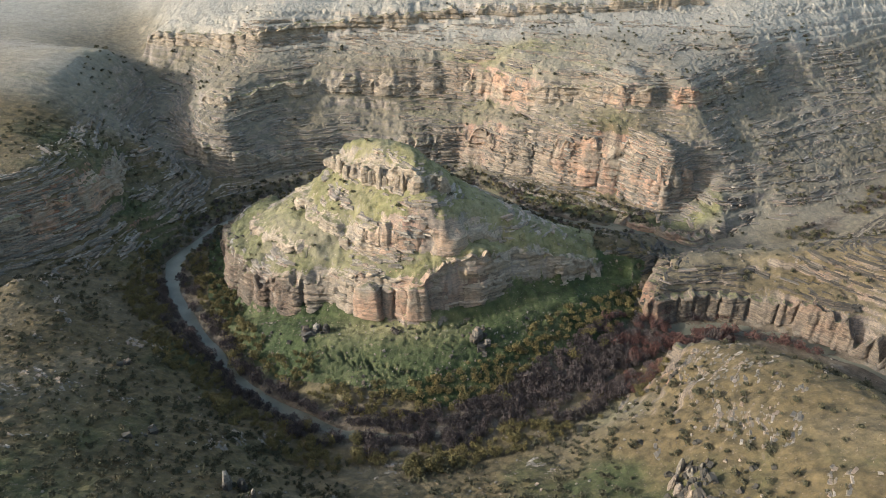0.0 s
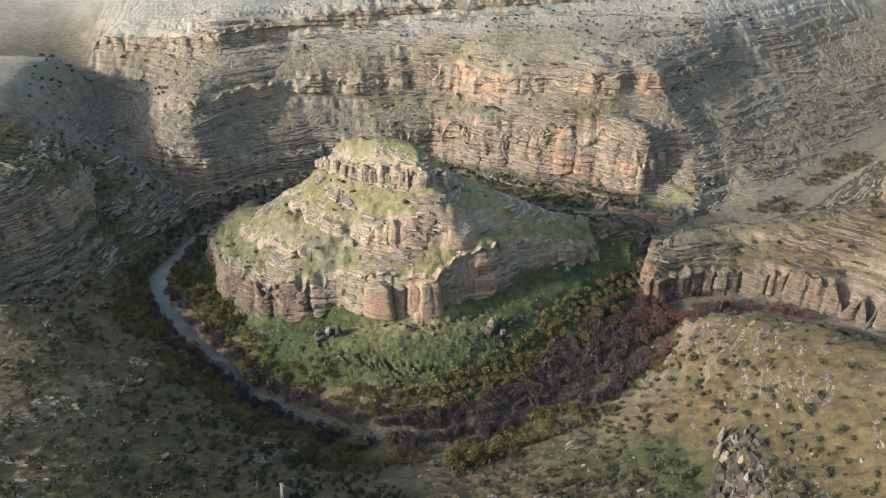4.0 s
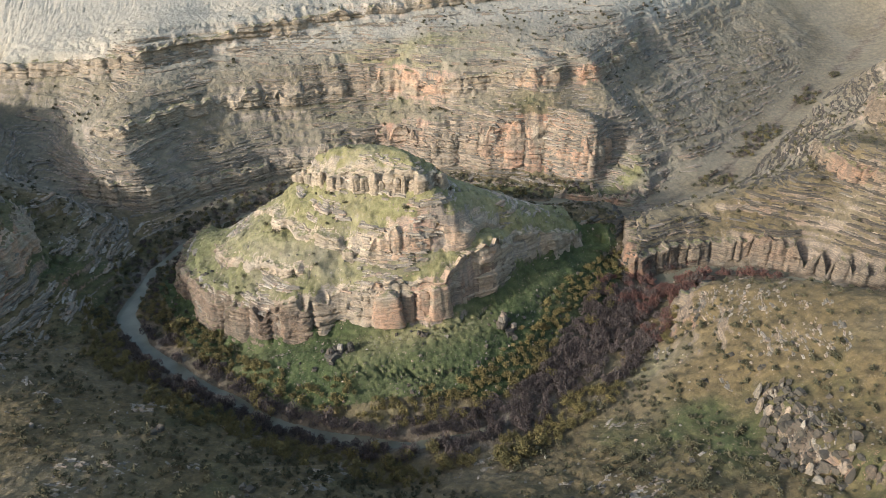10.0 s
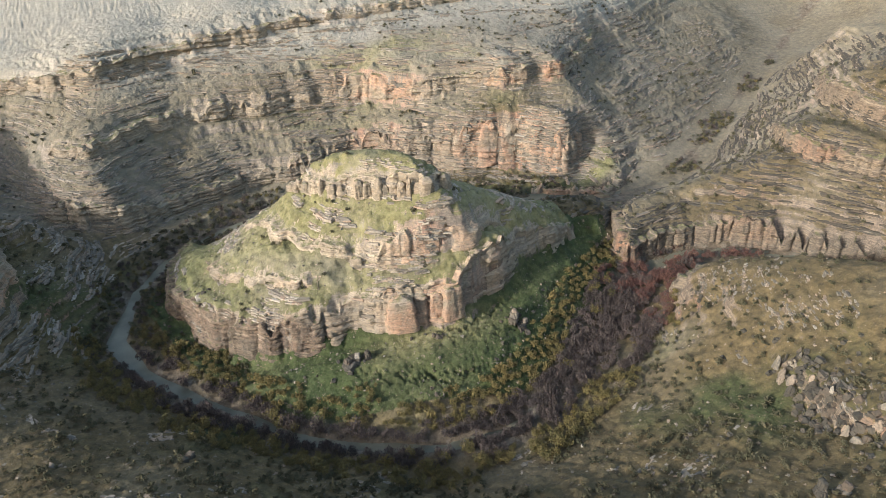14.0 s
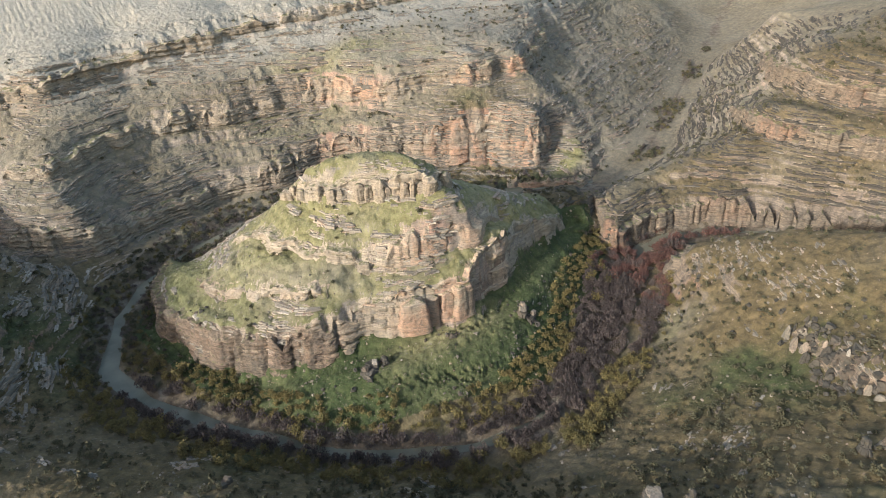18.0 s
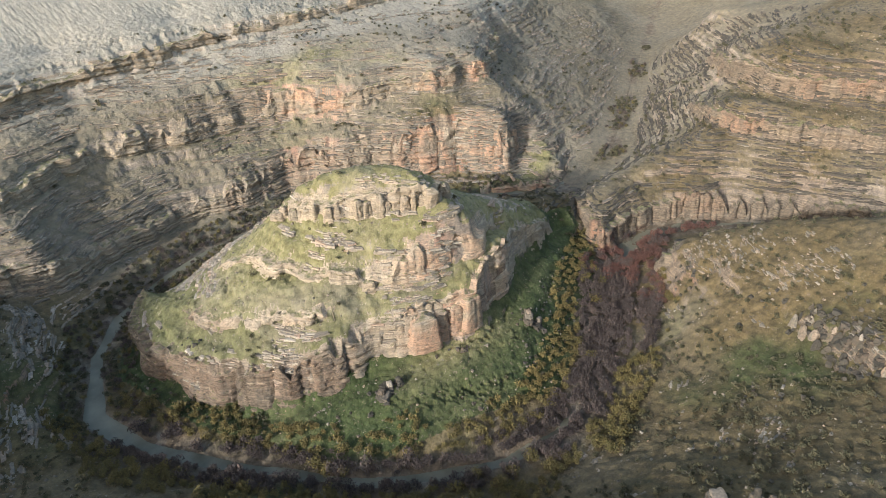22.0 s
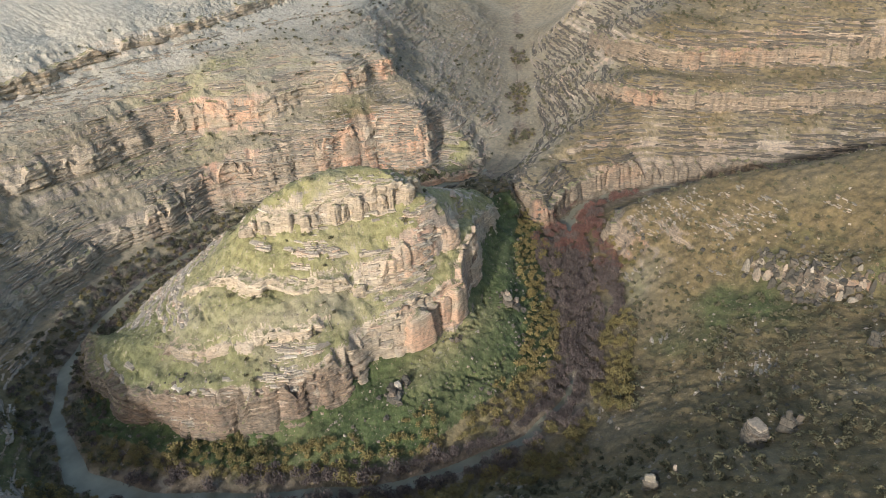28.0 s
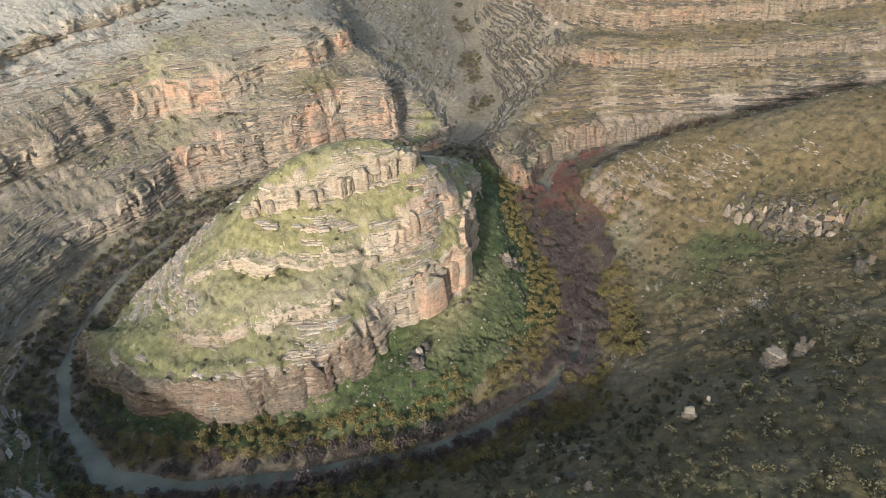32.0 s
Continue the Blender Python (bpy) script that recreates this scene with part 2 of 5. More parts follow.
# slopes: x, y, height
LINES = {
    "front_toe": [(-98, 262, 4), (-97, 240, 4), (-88, 212, 4.5), (-70, 188, 5.5), (-45, 170, 7), (-20, 161, 8), (0, 161, 8), (22, 172, 9), (42, 185, 10.5), (60, 194, 11.5)],
    "front_slope": [(-66, 196, 8), (-45, 184, 12.5), (-20, 178, 14.5), (11, 178, 15), (28, 190, 17), (46, 200, 18.5), (58, 199, 15), (66, 204, 15.5)],
    "butte_bench": [(-82, 243, 17.5), (-77, 228, 20), (-69, 212, 23.5), (-57, 204.5, 27), (-34, 200.5, 31), (-16, 194, 33.5), (-4, 193, 35)],
    "butte_slope": [(-70, 240, 26.5), (-64, 242, 30.5), (-59, 224, 35), (-50, 213, 35)],
    "butte_flank": [(-50, 245, 40.5), (-47, 234, 45), (-45, 222, 42), (-36, 215, 45.5), (-30, 212.5, 47.5), (-23, 209, 49), (-14, 204.5, 51.5), (-7, 203, 56)],
    "butte_top": [(-37, 240, 56.5), (-33, 233, 60), (-26, 226, 62.5), (-18, 220, 64), (-9, 214, 63), (-3, 215, 60), (-12, 224, 63), (-22, 231, 62)],
    "butte_tail": [(-70, 259, 20), (-58, 258, 29), (-48, 252, 37.5), (-42, 248, 46), (-34, 244, 54), (-24, 238, 59), (-10, 232, 58), (0, 222, 55), (8, 212, 50), (16, 208, 45), (28, 210, 40), (42, 213.5, 33.5), (56, 215, 26.5), (68, 216, 23.5), (80, 216, 24), (90, 217, 24)],
    "butte_back": [(-72, 276, 12), (-50, 280, 20), (-25, 280, 24), (0, 272, 24), (25, 260, 18), (50, 252, 14), (75, 248, 11)],
    "back_toe": [(-50, 296, 5), (-15, 302, 5), (15, 290, 5), (45, 266, 5), (75, 256, 5)],
    "neck_front": [(62, 206, 17.5), (70, 209, 20)],
    "wall_foot": [(-100, 298, 8), (-70, 311, 7.5), (-40, 321, 7.5), (-15, 322, 7.5), (15, 317, 7.5), (45, 300, 8.5), (75, 284, 10), (96, 268, 9.5)],
    "wall_shelf": [(-106, 322, 32), (-88, 332, 21), (-60, 341, 23.5), (-36, 346, 25), (-9, 344, 27), (6, 345, 28), (34, 334, 32), (52, 318, 34.5), (75, 307, 38), (93, 298, 38), (104, 292, 35)],
    "wall_upper": [(-90, 362, 48), (-57, 373, 50), (-41, 367, 50), (-20, 374, 55), (7, 366, 54), (30, 362, 56), (50, 352, 56), (63, 340, 54.5), (80, 332, 55.5), (98, 326, 54.5), (48, 372, 62), (90, 360, 62), (125, 350, 58)],
    "gully": [(116, 259, 9), (122, 268, 16), (124, 279, 21), (121, 289, 32), (119, 300, 41)],
    "upstream_wall": [(134, 264, 8), (152, 276, 16), (173, 289, 18), (205, 312, 21), (260, 350, 26), (320, 395, 34)],
    "upstream_crest": [(155, 352, 55), (200, 392, 60), (280, 450, 70)],
    "spur_crest": [(104, 216, 24), (120, 208, 27.5), (138, 202, 33), (153, 200, 38.5)],
    "spur_face": [(110, 205, 20), (130, 197, 24), (148, 187, 29), (166, 160, 30), (182, 128, 28.5), (204, 96, 31), (238, 60, 34), (300, 14, 37), (410, -55, 42)],
    "spur_back": [(118, 230, 14), (147, 238, 14), (178, 249, 16), (210, 270, 18), (262, 300, 22), (196, 244, 29), (218, 256, 33)],
    "spur_top": [(215, 215, 62), (228, 180, 68), (262, 140, 80), (320, 100, 92), (250, 240, 55), (300, 290, 55)],
    "hill_toe": [(-40, 131, 6.5), (-15, 127, 8), (12, 126, 10), (38, 137, 10), (55, 152, 11), (70, 166, 11.5), (84, 175, 12), (100, 176, 12.5), (122, 163, 13), (142, 142, 14)],
    "hill_edge": [(84, 164, 25), (92, 158, 28), (96, 142, 37), (101, 121, 45), (108, 98, 54), (112, 84, 60)],
    "hill_nose": [(63, 156, 17), (72, 153, 25), (78, 146, 31.5), (69, 137, 30), (68, 125, 32), (64, 100, 37), (58, 80, 44), (60, 60, 53)],
    "hill_draw": [(21, 125, 14), (32, 114, 19), (42, 103, 26), (42, 86, 33), (30, 60, 45), (48, 132, 20.5)],
    "hill_back": [(128, 100, 44), (142, 70, 50), (125, 60, 66), (165, 30, 62)],
    "south_slope": [(-5, 125, 10), (-27, 91, 33), (-49, 107, 29), (-77, 126, 26), (-62, 140, 13), (-20, 108, 22), (10, 100, 24), (-30, 60, 50), (-80, 80, 50)],
    "west_slope": [(-72, 150, 12), (-96, 160, 18), (-90, 178, 7), (-112, 196, 8), (-130, 178, 21), (-122, 215, 8), (-129, 242, 11), (-150, 200, 24), (-120, 130, 36)],
    "west_wall": [(-116, 264, 10), (-122, 268, 15), (-132, 272, 21), (-124, 296, 19), (-139, 298, 29), (-148, 255, 38), (-165, 275, 41), (-180, 240, 44)],
    "west_rim": [(-230, 240, 48), (-185, 282, 46), (-184, 328, 50), (-181, 375, 52)],
    "tributary": [(-126, 306, 15), (-148, 336, 20), (-163, 375, 29), (-176, 415, 42), (-200, 470, 54)],
    "plateau": [(-170, 440, 56), (-120, 415, 62), (-60, 415, 68), (0, 415, 73), (60, 415, 76), (120, 420, 77), (-120, 490, 74), (0, 490, 84), (120, 490, 88)],
    "butte_shoulder": [(12, 232, 42), (32, 232, 29), (52, 236, 21), (72, 236, 21), (84, 232, 20)],
    "upstream_slope": [(140, 296, 28), (164, 318, 33), (198, 343, 32.5), (250, 385, 40), (320, 440, 50)],
    # Unseen ground to the west and south, set low to let the sun in.
    "plateau_far": [(-400, 300, 58), (-400, 600, 80), (0, 650, 100), (300, 600, 96), (550, 500, 90), (550, 250, 95), (500, -50, 90), (200, -120, 95), (-100, -100, 85), (-400, 0, 56)],
    "south_high": [(-150, 70, 54), (-220, 110, 52), (-60, 30, 70), (20, 20, 68), (90, 10, 76), (-250, 170, 48)],
}
ridge_poly = [(62, 236), (68, 214), (70, 193), (97, 200), (121, 184), (140, 172), (156, 152), (171, 121), (188, 90), (233, 42), (420, -58), (900, -160), (900, 560), (420, 405), (320, 350), (253, 311), (204, 282), (172, 263), (148, 251), (118, 247), (92, 252)]
hill_poly = [(-900, -900), (-900, 120), (-210, 185), (-125, 225), (-113, 243), (-106, 222), (-84, 191), (-47, 157), (-10, 144), (4, 147), (37, 165), (70, 184), (85, 189), (100, 189), (119, 181), (137, 170), (153, 150), (168, 120), (185, 88), (230, 40), (420, -60), (900, -190), (900, -900)]
CLIFFS = [BUTTE_LOW, BUTTE_CLIFF, BUTTE_MID, BUTTE_CAP, WALL_LOW, WALL_HIGH, RIM, SHELF, SPUR_CLIFF, SPUR_HIGH, SPUR_MID, HILL_CLIFF, HILL_TIP, LEFT_CLIFF]


def plan_points():
    pts = []
    bed = resample(RIVER, 7)
    pts.append(bed)
    for off in (7, -7):
        side = aside(bed, off)
        side[:, 2] += 0.5
        pts.append(side[2:-2])
    for cl in CLIFFS:
        p = resample(cl, 5)
        pts.append(aside(p, -0.7)[:, [0, 1, 2]])
        pts.append(aside(p, 1.5)[:, [0, 1, 3]])
    for name, line in LINES.items():
        pts.append(np.array(line, float) if name in ("plateau_far", "spur_top", "south_high", "south_slope", "west_slope", "west_wall", "plateau", "hill_back", "hill_draw", "spur_back", "wall_upper", "butte_slope") else resample(line, 7))
    p = np.concatenate(pts)
    keep = []
    cell = set()
    for q in p:
        key = (round(q[0] / 1.1), round(q[1] / 1.1))
        if key not in cell:
            cell.add(key)
            keep.append(q)
    return np.array(keep)


class Surface:
    """A sheet stretched over the plan's lines."""

    def __init__(self, p):
        self.c = p[:, :2] / 100
        n = len(p)
        d = np.sqrt(((self.c[:, None] - self.c[None]) ** 2).sum(2))
        a = np.zeros((n + 3, n + 3))
        a[:n, :n] = d - 0.0006 * np.eye(n)
        a[:n, n] = 1
        a[:n, n + 1:] = self.c
        a[n:, :n] = a[:n, n:].T
        self.w = np.linalg.solve(a, np.r_[p[:, 2], 0, 0, 0])

    def at(self, x, y):
        shape = np.shape(x)
        q = np.stack([np.ravel(x), np.ravel(y)], 1).astype(np.float32) / np.float32(100)
        out = np.empty(len(q), np.float32)
        cx, cy, w = self.c[:, 0].astype(np.float32), self.c[:, 1].astype(np.float32), self.w.astype(np.float32)
        n = len(cx)
        for k in range(0, len(q), 4000):
            s = q[k:k + 4000]
            d = np.sqrt((s[:, :1] - cx) ** 2 + (s[:, 1:] - cy) ** 2)
            out[k:k + 4000] = d @ w[:n] + w[n] + s @ w[n + 1:]
        return out.reshape(shape).astype(float)


def axis(lo, hi, step, far, growth=1.055):
    mid = list(np.arange(lo, hi + step / 2, step))
    up, down, s = [], [], step
    while (up[-1] if up else hi) < far:
        s = min(s * growth, 220)
        up.append((up[-1] if up else mid[-1]) + s)
        down.append((down[-1] if down else mid[0]) - s)
    return np.array(down[::-1] + mid + up)


STEP = 0.63
XS, YS = axis(-170, 295, STEP, 3200, 1.07), axis(68, 412, STEP, 3200, 1.07)
GX, GY = np.meshgrid(XS, YS)
surface = Surface(plan_points())
near = 1 - smooth(350, 700, np.hypot(GX - 10, GY - 230))
WX = 1.2 * vnoise(GX, GY, 7, 11) + 0.8 * vnoise(GX, GY, 2.6, 12) + 0.8 * vnoise(GX, GY, 22, 13)
WY = 1.2 * vnoise(GX, GY, 7, 21) + 0.8 * vnoise(GX, GY, 2.6, 22) + 0.8 * vnoise(GX, GY, 22, 23)
river_d, river_s = line_distance(GX, GY, RIVER)


def river_level(al):
    """Height of the river's bed, by how far along its course."""
    return np.interp(al * (len(RIVER) - 1), np.arange(len(RIVER)), [z for _, _, z in RIVER])


calm = smooth(6, 22, river_d)
H = surface.at(GX + WX * near * calm, GY + WY * near * calm)
# Hills drop away to the west, out of view, so sunlight can reach in.
far_hills = 84 - 26 * smooth(-200, -420, GX) * (1 - smooth(320, 520, GY)) + 26 * fbm(GX, GY, 420, 31) + 8 * fbm(GX, GY, 110, 35)
H = H * near + far_hills * (1 - near)


def slope_of(h):
    gy, gx = np.gradient(h, YS, XS)
    return np.hypot(gx, gy)


steep = smooth(0.38, 0.75, slope_of(H))
rough = np.where(inside(GX, GY, hill_poly), 0.16, 1.0)
H = H + near * calm * rough * (0.9 * fbm(GX, GY, 16, 51, 3) * (0.3 + 0.7 * steep) + 0.5 * fbm(GX, GY, 4.0, 57, 2) * (0.3 + 0.7 * steep))
# beds of rock: sheer risers and flatter treads
ledgy = steep * (0.45 + 0.55 * smooth(-0.35, 0.25, vnoise(GX, GY, 26, 43) + 0.6 * vnoise(GX, GY, 9, 44)))
ledgy = np.where(inside(GX, GY, ridge_poly), 0.6 * np.maximum(ledgy, steep * (0.72 + 0.3 * vnoise(GX, GY, 17, 46))), ledgy)
ledgy = np.where(inside(GX, GY, [(-95, 285), (-98, 235), (-70, 198), (5, 185), (60, 215), (60, 240), (0, 285)]), 0.7 * ledgy * (1 - np.exp(-((GX + 18) / 13) ** 2 - ((GY - 229) / 8) ** 2)), ledgy)
ledgy = ledgy * np.where(inside(GX, GY, hill_poly), 0.01 + 0.65 * np.exp(-((GX - 74) / 12) ** 2 - ((GY - 138) / 26) ** 2), 1.0)


def bed_height(h):
    return h + 0.02 * GX + 1.4 * vnoise(GX, GY, 55, 41)


for thick, share, seed in ((6.0, 0.5, 3), (2.6, 1.0, 5), (1.25, 0.7, 6)):
    t_ = bed_height(H) / thick + 0.05 * vnoise(GX, GY, 12, seed)
    lev = np.floor(t_)
    amount = share * (0.62 + 0.38 * lattice(lev, 0 * lev, seed))
    H = H + (lev + smooth(0.70, 0.97, t_ - lev) - t_ + 0.18) * thick * amount * ledgy * near
BEDS = bed_height(H)
H = H + near * calm * 0.10 * vnoise(GX, GY, 1.4, 59)
# river bed: a narrow channel with wider pools
pool = np.exp(-((GX + 111) / 9) ** 2 - ((GY - 242) / 16) ** 2) + np.exp(-((GX - 92) / 14) ** 2 - ((GY - 194) / 8) ** 2)
half = 0.5 + 0.8 * vnoise(GX, GY, 11, 61) + (1.7 - 1.5 * (GX > 0)) * pool - 3.2 * smooth(-10, 6, GX) * (1 - smooth(66, 78, GX)) * (GY < 200) - 2.3 * smooth(95, 120, GX) * (GY > 225) - 1.3 * smooth(80, 95, GX) * (GY < 200)
H = np.where(river_d < 12, H + (river_level(river_s) - 1.4 - H) * (1 - smooth(0.0, 2.6, river_d - half)), H)


def ground(x, y):
    """Height of the ground."""
    x, y = np.asarray(x, float), np.asarray(y, float)
    i = np.clip(np.searchsorted(XS, x) - 1, 0, len(XS) - 2)
    j = np.clip(np.searchsorted(YS, y) - 1, 0, len(YS) - 2)
    u, v = (x - XS[i]) / (XS[i + 1] - XS[i]), (y - YS[j]) / (YS[j + 1] - YS[j])
    return (H[j, i] * (1 - u) + H[j, i + 1] * u) * (1 - v) + (H[j + 1, i] * (1 - u) + H[j + 1, i + 1] * u) * v


SLOPE = slope_of(H)


def steepness(x, y):
    i = np.clip(np.searchsorted(XS, x) - 1, 0, len(XS) - 1)
    j = np.clip(np.searchsorted(YS, y) - 1, 0, len(YS) - 1)
    return SLOPE[j, i]


# ---- materials ----
class Nodes:
    def __init__(self, name):
        self.m = bpy.data.materials.new(name)
        self.m.use_nodes = True
        self.t = self.m.node_tree
        self.b = self.t.nodes["Principled BSDF"]
        self.b.inputs["Specular IOR Level"].default_value = 0.25

    def add(self, kind, props=None, **inputs):
        n = self.t.nodes.new(kind)
        for k, v in (props or {}).items():
            setattr(n, k, v)
        for k, v in inputs.items():
            self.set(n, k.replace("_", " "), v)
        return n

    def set(self, n, key, v):
        s = n.inputs[int(key)] if key.isdigit() else n.inputs[key]
        if isinstance(v, bpy.types.NodeSocket):
            self.t.links.new(v, s)
        else:
            s.default_value = v

    def noise(self, vec, scale, detail=4, rough=0.6):
        n = self.add("ShaderNodeTexNoise", None, Scale=scale, Detail=detail, Roughness=rough)
        self.t.links.new(vec, n.inputs["Vector"])
        return n.outputs["Fac"]

    def math(self, op, a, b=0.0, c=None):
        n = self.t.nodes.new("ShaderNodeMath")
        n.operation = op
        for k, v in enumerate((a, b) if c is None else (a, b, c)):
            self.set(n, str(k), v)
        return n.outputs[0]

    def ramp(self, fac, stops, interp='LINEAR'):
        n = self.t.nodes.new("ShaderNodeValToRGB")
        n.color_ramp.interpolation = interp
        e = n.color_ramp.elements
        while len(e) < len(stops):
            e.new(0.5)
        for k, (p, c) in enumerate(stops):
            e[k].position = p
            e[k].color = (*c, 1) if len(c) == 3 else c
        self.t.links.new(fac, n.inputs[0])
        return n.outputs[0]

    def step(self, fac, lo, hi):
        n = self.add("ShaderNodeMapRange", {"interpolation_type": 'SMOOTHSTEP'})
        self.set(n, "Value", fac)
        n.inputs["From Min"].default_value, n.inputs["From Max"].default_value = lo, hi
        return n.outputs[0]

    def mix(self, fac, a, b, blend='MIX'):
        n = self.add("ShaderNodeMix", {"data_type": 'RGBA', "blend_type": blend})
        self.set(n, "0", fac)
        for k, v in ((6, a), (7, b)):
            if isinstance(v, tuple):
                n.inputs[k].default_value = (*v, 1)
            else:
                self.t.links.new(v, n.inputs[k])
        return n.outputs[2]

    def position(self):
        return self.add("ShaderNodeNewGeometry").outputs["Position"]

    def squash(self, vec, sx, sy, sz):
        n = self.add("ShaderNodeVectorMath", {"operation": 'MULTIPLY'})
        self.t.links.new(vec, n.inputs[0])
        n.inputs[1].default_value = (sx, sy, sz)
        return n.outputs[0]

    def bump(self, height, strength, distance):
        n = self.add("ShaderNodeBump", None, Strength=strength, Distance=distance)
        self.t.links.new(height, n.inputs["Height"])
        self.t.links.new(n.outputs[0], self.b.inputs["Normal"])

    def finish(self, colour, rough=0.9):
        self.set(self.b, "Base Color", (*colour, 1) if isinstance(colour, tuple) else colour)
        self.set(self.b, "Roughness", rough)
        return self.m


def comb_pos(k, pos, z):
    sep = k.add("ShaderNodeSeparateXYZ")
    k.t.links.new(pos, sep.inputs[0])
    n = k.add("ShaderNodeCombineXYZ")
    for a, b in ((sep.outputs[0], 0), (sep.outputs[1], 1), (z, 2)):
        k.t.links.new(a, n.inputs[b])
    return n.outputs[0]


def rock_colour(k, pos, red):
    """Layered limestone and red marl: beds of grey, buff and rust."""
    warp = k.noise(pos, 0.05, 3)
    sep = k.add("ShaderNodeSeparateXYZ")
    k.t.links.new(pos, sep.inputs[0])
    z = k.math('ADD', sep.outputs[2], k.math('MULTIPLY', warp, 5.0))
    z = k.math('ADD', z, k.math('MULTIPLY', sep.outputs[0], 0.02))
    comb = k.add("ShaderNodeCombineXYZ")
    k.t.links.new(z, comb.inputs[2])
    beds = k.noise(comb.outputs[0], 0.8, 4, 0.75)
    grain = k.noise(pos, 0.9, 6, 0.7)
    col = k.ramp(beds, [(0.30, (0.14, 0.112, 0.084)), (0.43, (0.34, 0.268, 0.19)), (0.50, (0.21, 0.168, 0.125)), (0.60, (0.44, 0.355, 0.255)), (0.74, (0.28, 0.224, 0.165))])
    rust = k.ramp(beds, [(0.3, (0.29, 0.135, 0.08)), (0.47, (0.50, 0.265, 0.16)), (0.54, (0.36, 0.185, 0.115)), (0.7, (0.51, 0.305, 0.195))])
    col = k.mix(red, col, rust)
    stain = k.step(k.noise(k.squash(pos, 1, 1, 0.25), 0.3, 4), 0.5, 0.68)
    col = k.mix(k.math('MULTIPLY', stain, 0.62), col, (0.15, 0.13, 0.108))
    joint = k.math('ABSOLUTE', k.math('SUBTRACT', k.noise(k.squash(comb_pos(k, pos, z), 0.06, 0.06, 1.0), 1.1, 3, 0.7), 0.5))
    joint = k.math('SUBTRACT', 1.0, k.step(joint, 0.004, 0.03))
    col = k.mix(k.math('MULTIPLY', joint, 0.6), col, (0.06, 0.05, 0.04))
    dark = k.step(grain, 0.36, 0.52)
    return k.mix(dark, k.mix(0.6, col, (0.085, 0.075, 0.065)), col), grain, beds


def terrain_material():
    k = Nodes("canyon_ground")
    pos = k.position()
    geo = k.add("ShaderNodeNewGeometry")
    nrm = k.add("ShaderNodeSeparateXYZ")
    k.t.links.new(geo.outputs["Normal"], nrm.inputs[0])
    att = k.add("ShaderNodeAttribute", {"attribute_name": "cover"})
    cover = k.add("ShaderNodeSeparateColor")
    k.t.links.new(att.outputs["Color"], cover.inputs[0])
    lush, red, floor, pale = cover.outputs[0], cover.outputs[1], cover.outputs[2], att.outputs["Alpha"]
    rock, grain, beds = rock_colour(k, pos, k.math('MULTIPLY', red, k.step(k.noise(pos, 0.06, 3), 0.38, 0.62)))
    n1, n2, n3 = k.noise(pos, 0.035, 4), k.noise(pos, 0.35, 6, 0.7), k.noise(pos, 2.2, 4, 0.7)
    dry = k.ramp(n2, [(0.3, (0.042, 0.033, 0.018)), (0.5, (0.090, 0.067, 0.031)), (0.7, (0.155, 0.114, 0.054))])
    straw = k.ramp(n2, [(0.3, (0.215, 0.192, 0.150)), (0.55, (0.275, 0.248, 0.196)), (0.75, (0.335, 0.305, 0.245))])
    # Green of the near slopes is kept dark: their shade is put into it.
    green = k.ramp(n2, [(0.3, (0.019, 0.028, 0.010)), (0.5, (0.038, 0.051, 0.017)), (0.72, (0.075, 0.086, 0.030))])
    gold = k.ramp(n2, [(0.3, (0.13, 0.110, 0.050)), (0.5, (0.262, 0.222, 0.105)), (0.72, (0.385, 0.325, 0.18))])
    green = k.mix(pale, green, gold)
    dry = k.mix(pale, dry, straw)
    grass = k.mix(k.step(k.math('ADD', lush, k.math('MULTIPLY', k.math('SUBTRACT', n1, 0.5), 1.3)), 0.25, 0.8), dry, green)
    soil = k.ramp(n2, [(0.35, (0.055, 0.042, 0.03)), (0.6, (0.13, 0.10, 0.072))])
    grass = k.mix(k.step(n3, 0.54, 0.68), grass, k.mix(0.55, grass, soil))
    gravel = k.step(k.noise(pos, 0.16, 3), 0.52, 0.6)
    soil = k.mix(k.math('MULTIPLY', gravel, 0.4), soil, k.ramp(n3, [(0.35, (0.16, 0.14, 0.11)), (0.65, (0.32, 0.285, 0.235))]))
    grass = k.mix(k.math('MULTIPLY', floor, 0.8), grass, soil)
    edge = k.math('ADD', nrm.outputs[2], k.math('MULTIPLY', k.math('SUBTRACT', grain, 0.5), 0.6))
    edge = k.math('ADD', edge, k.math('MULTIPLY', k.math('SUBTRACT', lush, 0.35), 0.3))
    cover_g = k.step(edge, 0.52, 0.66)
    pebble = k.step(k.noise(pos, 0.75, 3, 0.8), 0.60, 0.66)
    cover_g = k.math('MULTIPLY', cover_g, k.math('SUBTRACT', 1.0, k.math('MULTIPLY', pebble, 0.8)))
    # Dark end paints the ridge's shade, grey end the haze over far rock.
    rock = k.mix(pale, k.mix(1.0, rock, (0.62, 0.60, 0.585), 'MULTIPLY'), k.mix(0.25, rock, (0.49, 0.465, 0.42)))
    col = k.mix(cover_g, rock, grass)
    k.bump(k.math('ADD', k.math('MULTIPLY', grain, 1.2), k.math('MULTIPLY', k.noise(pos, 3.5, 4, 0.7), 0.5)), 0.7, 0.5)
    return k.finish(col, 0.95)


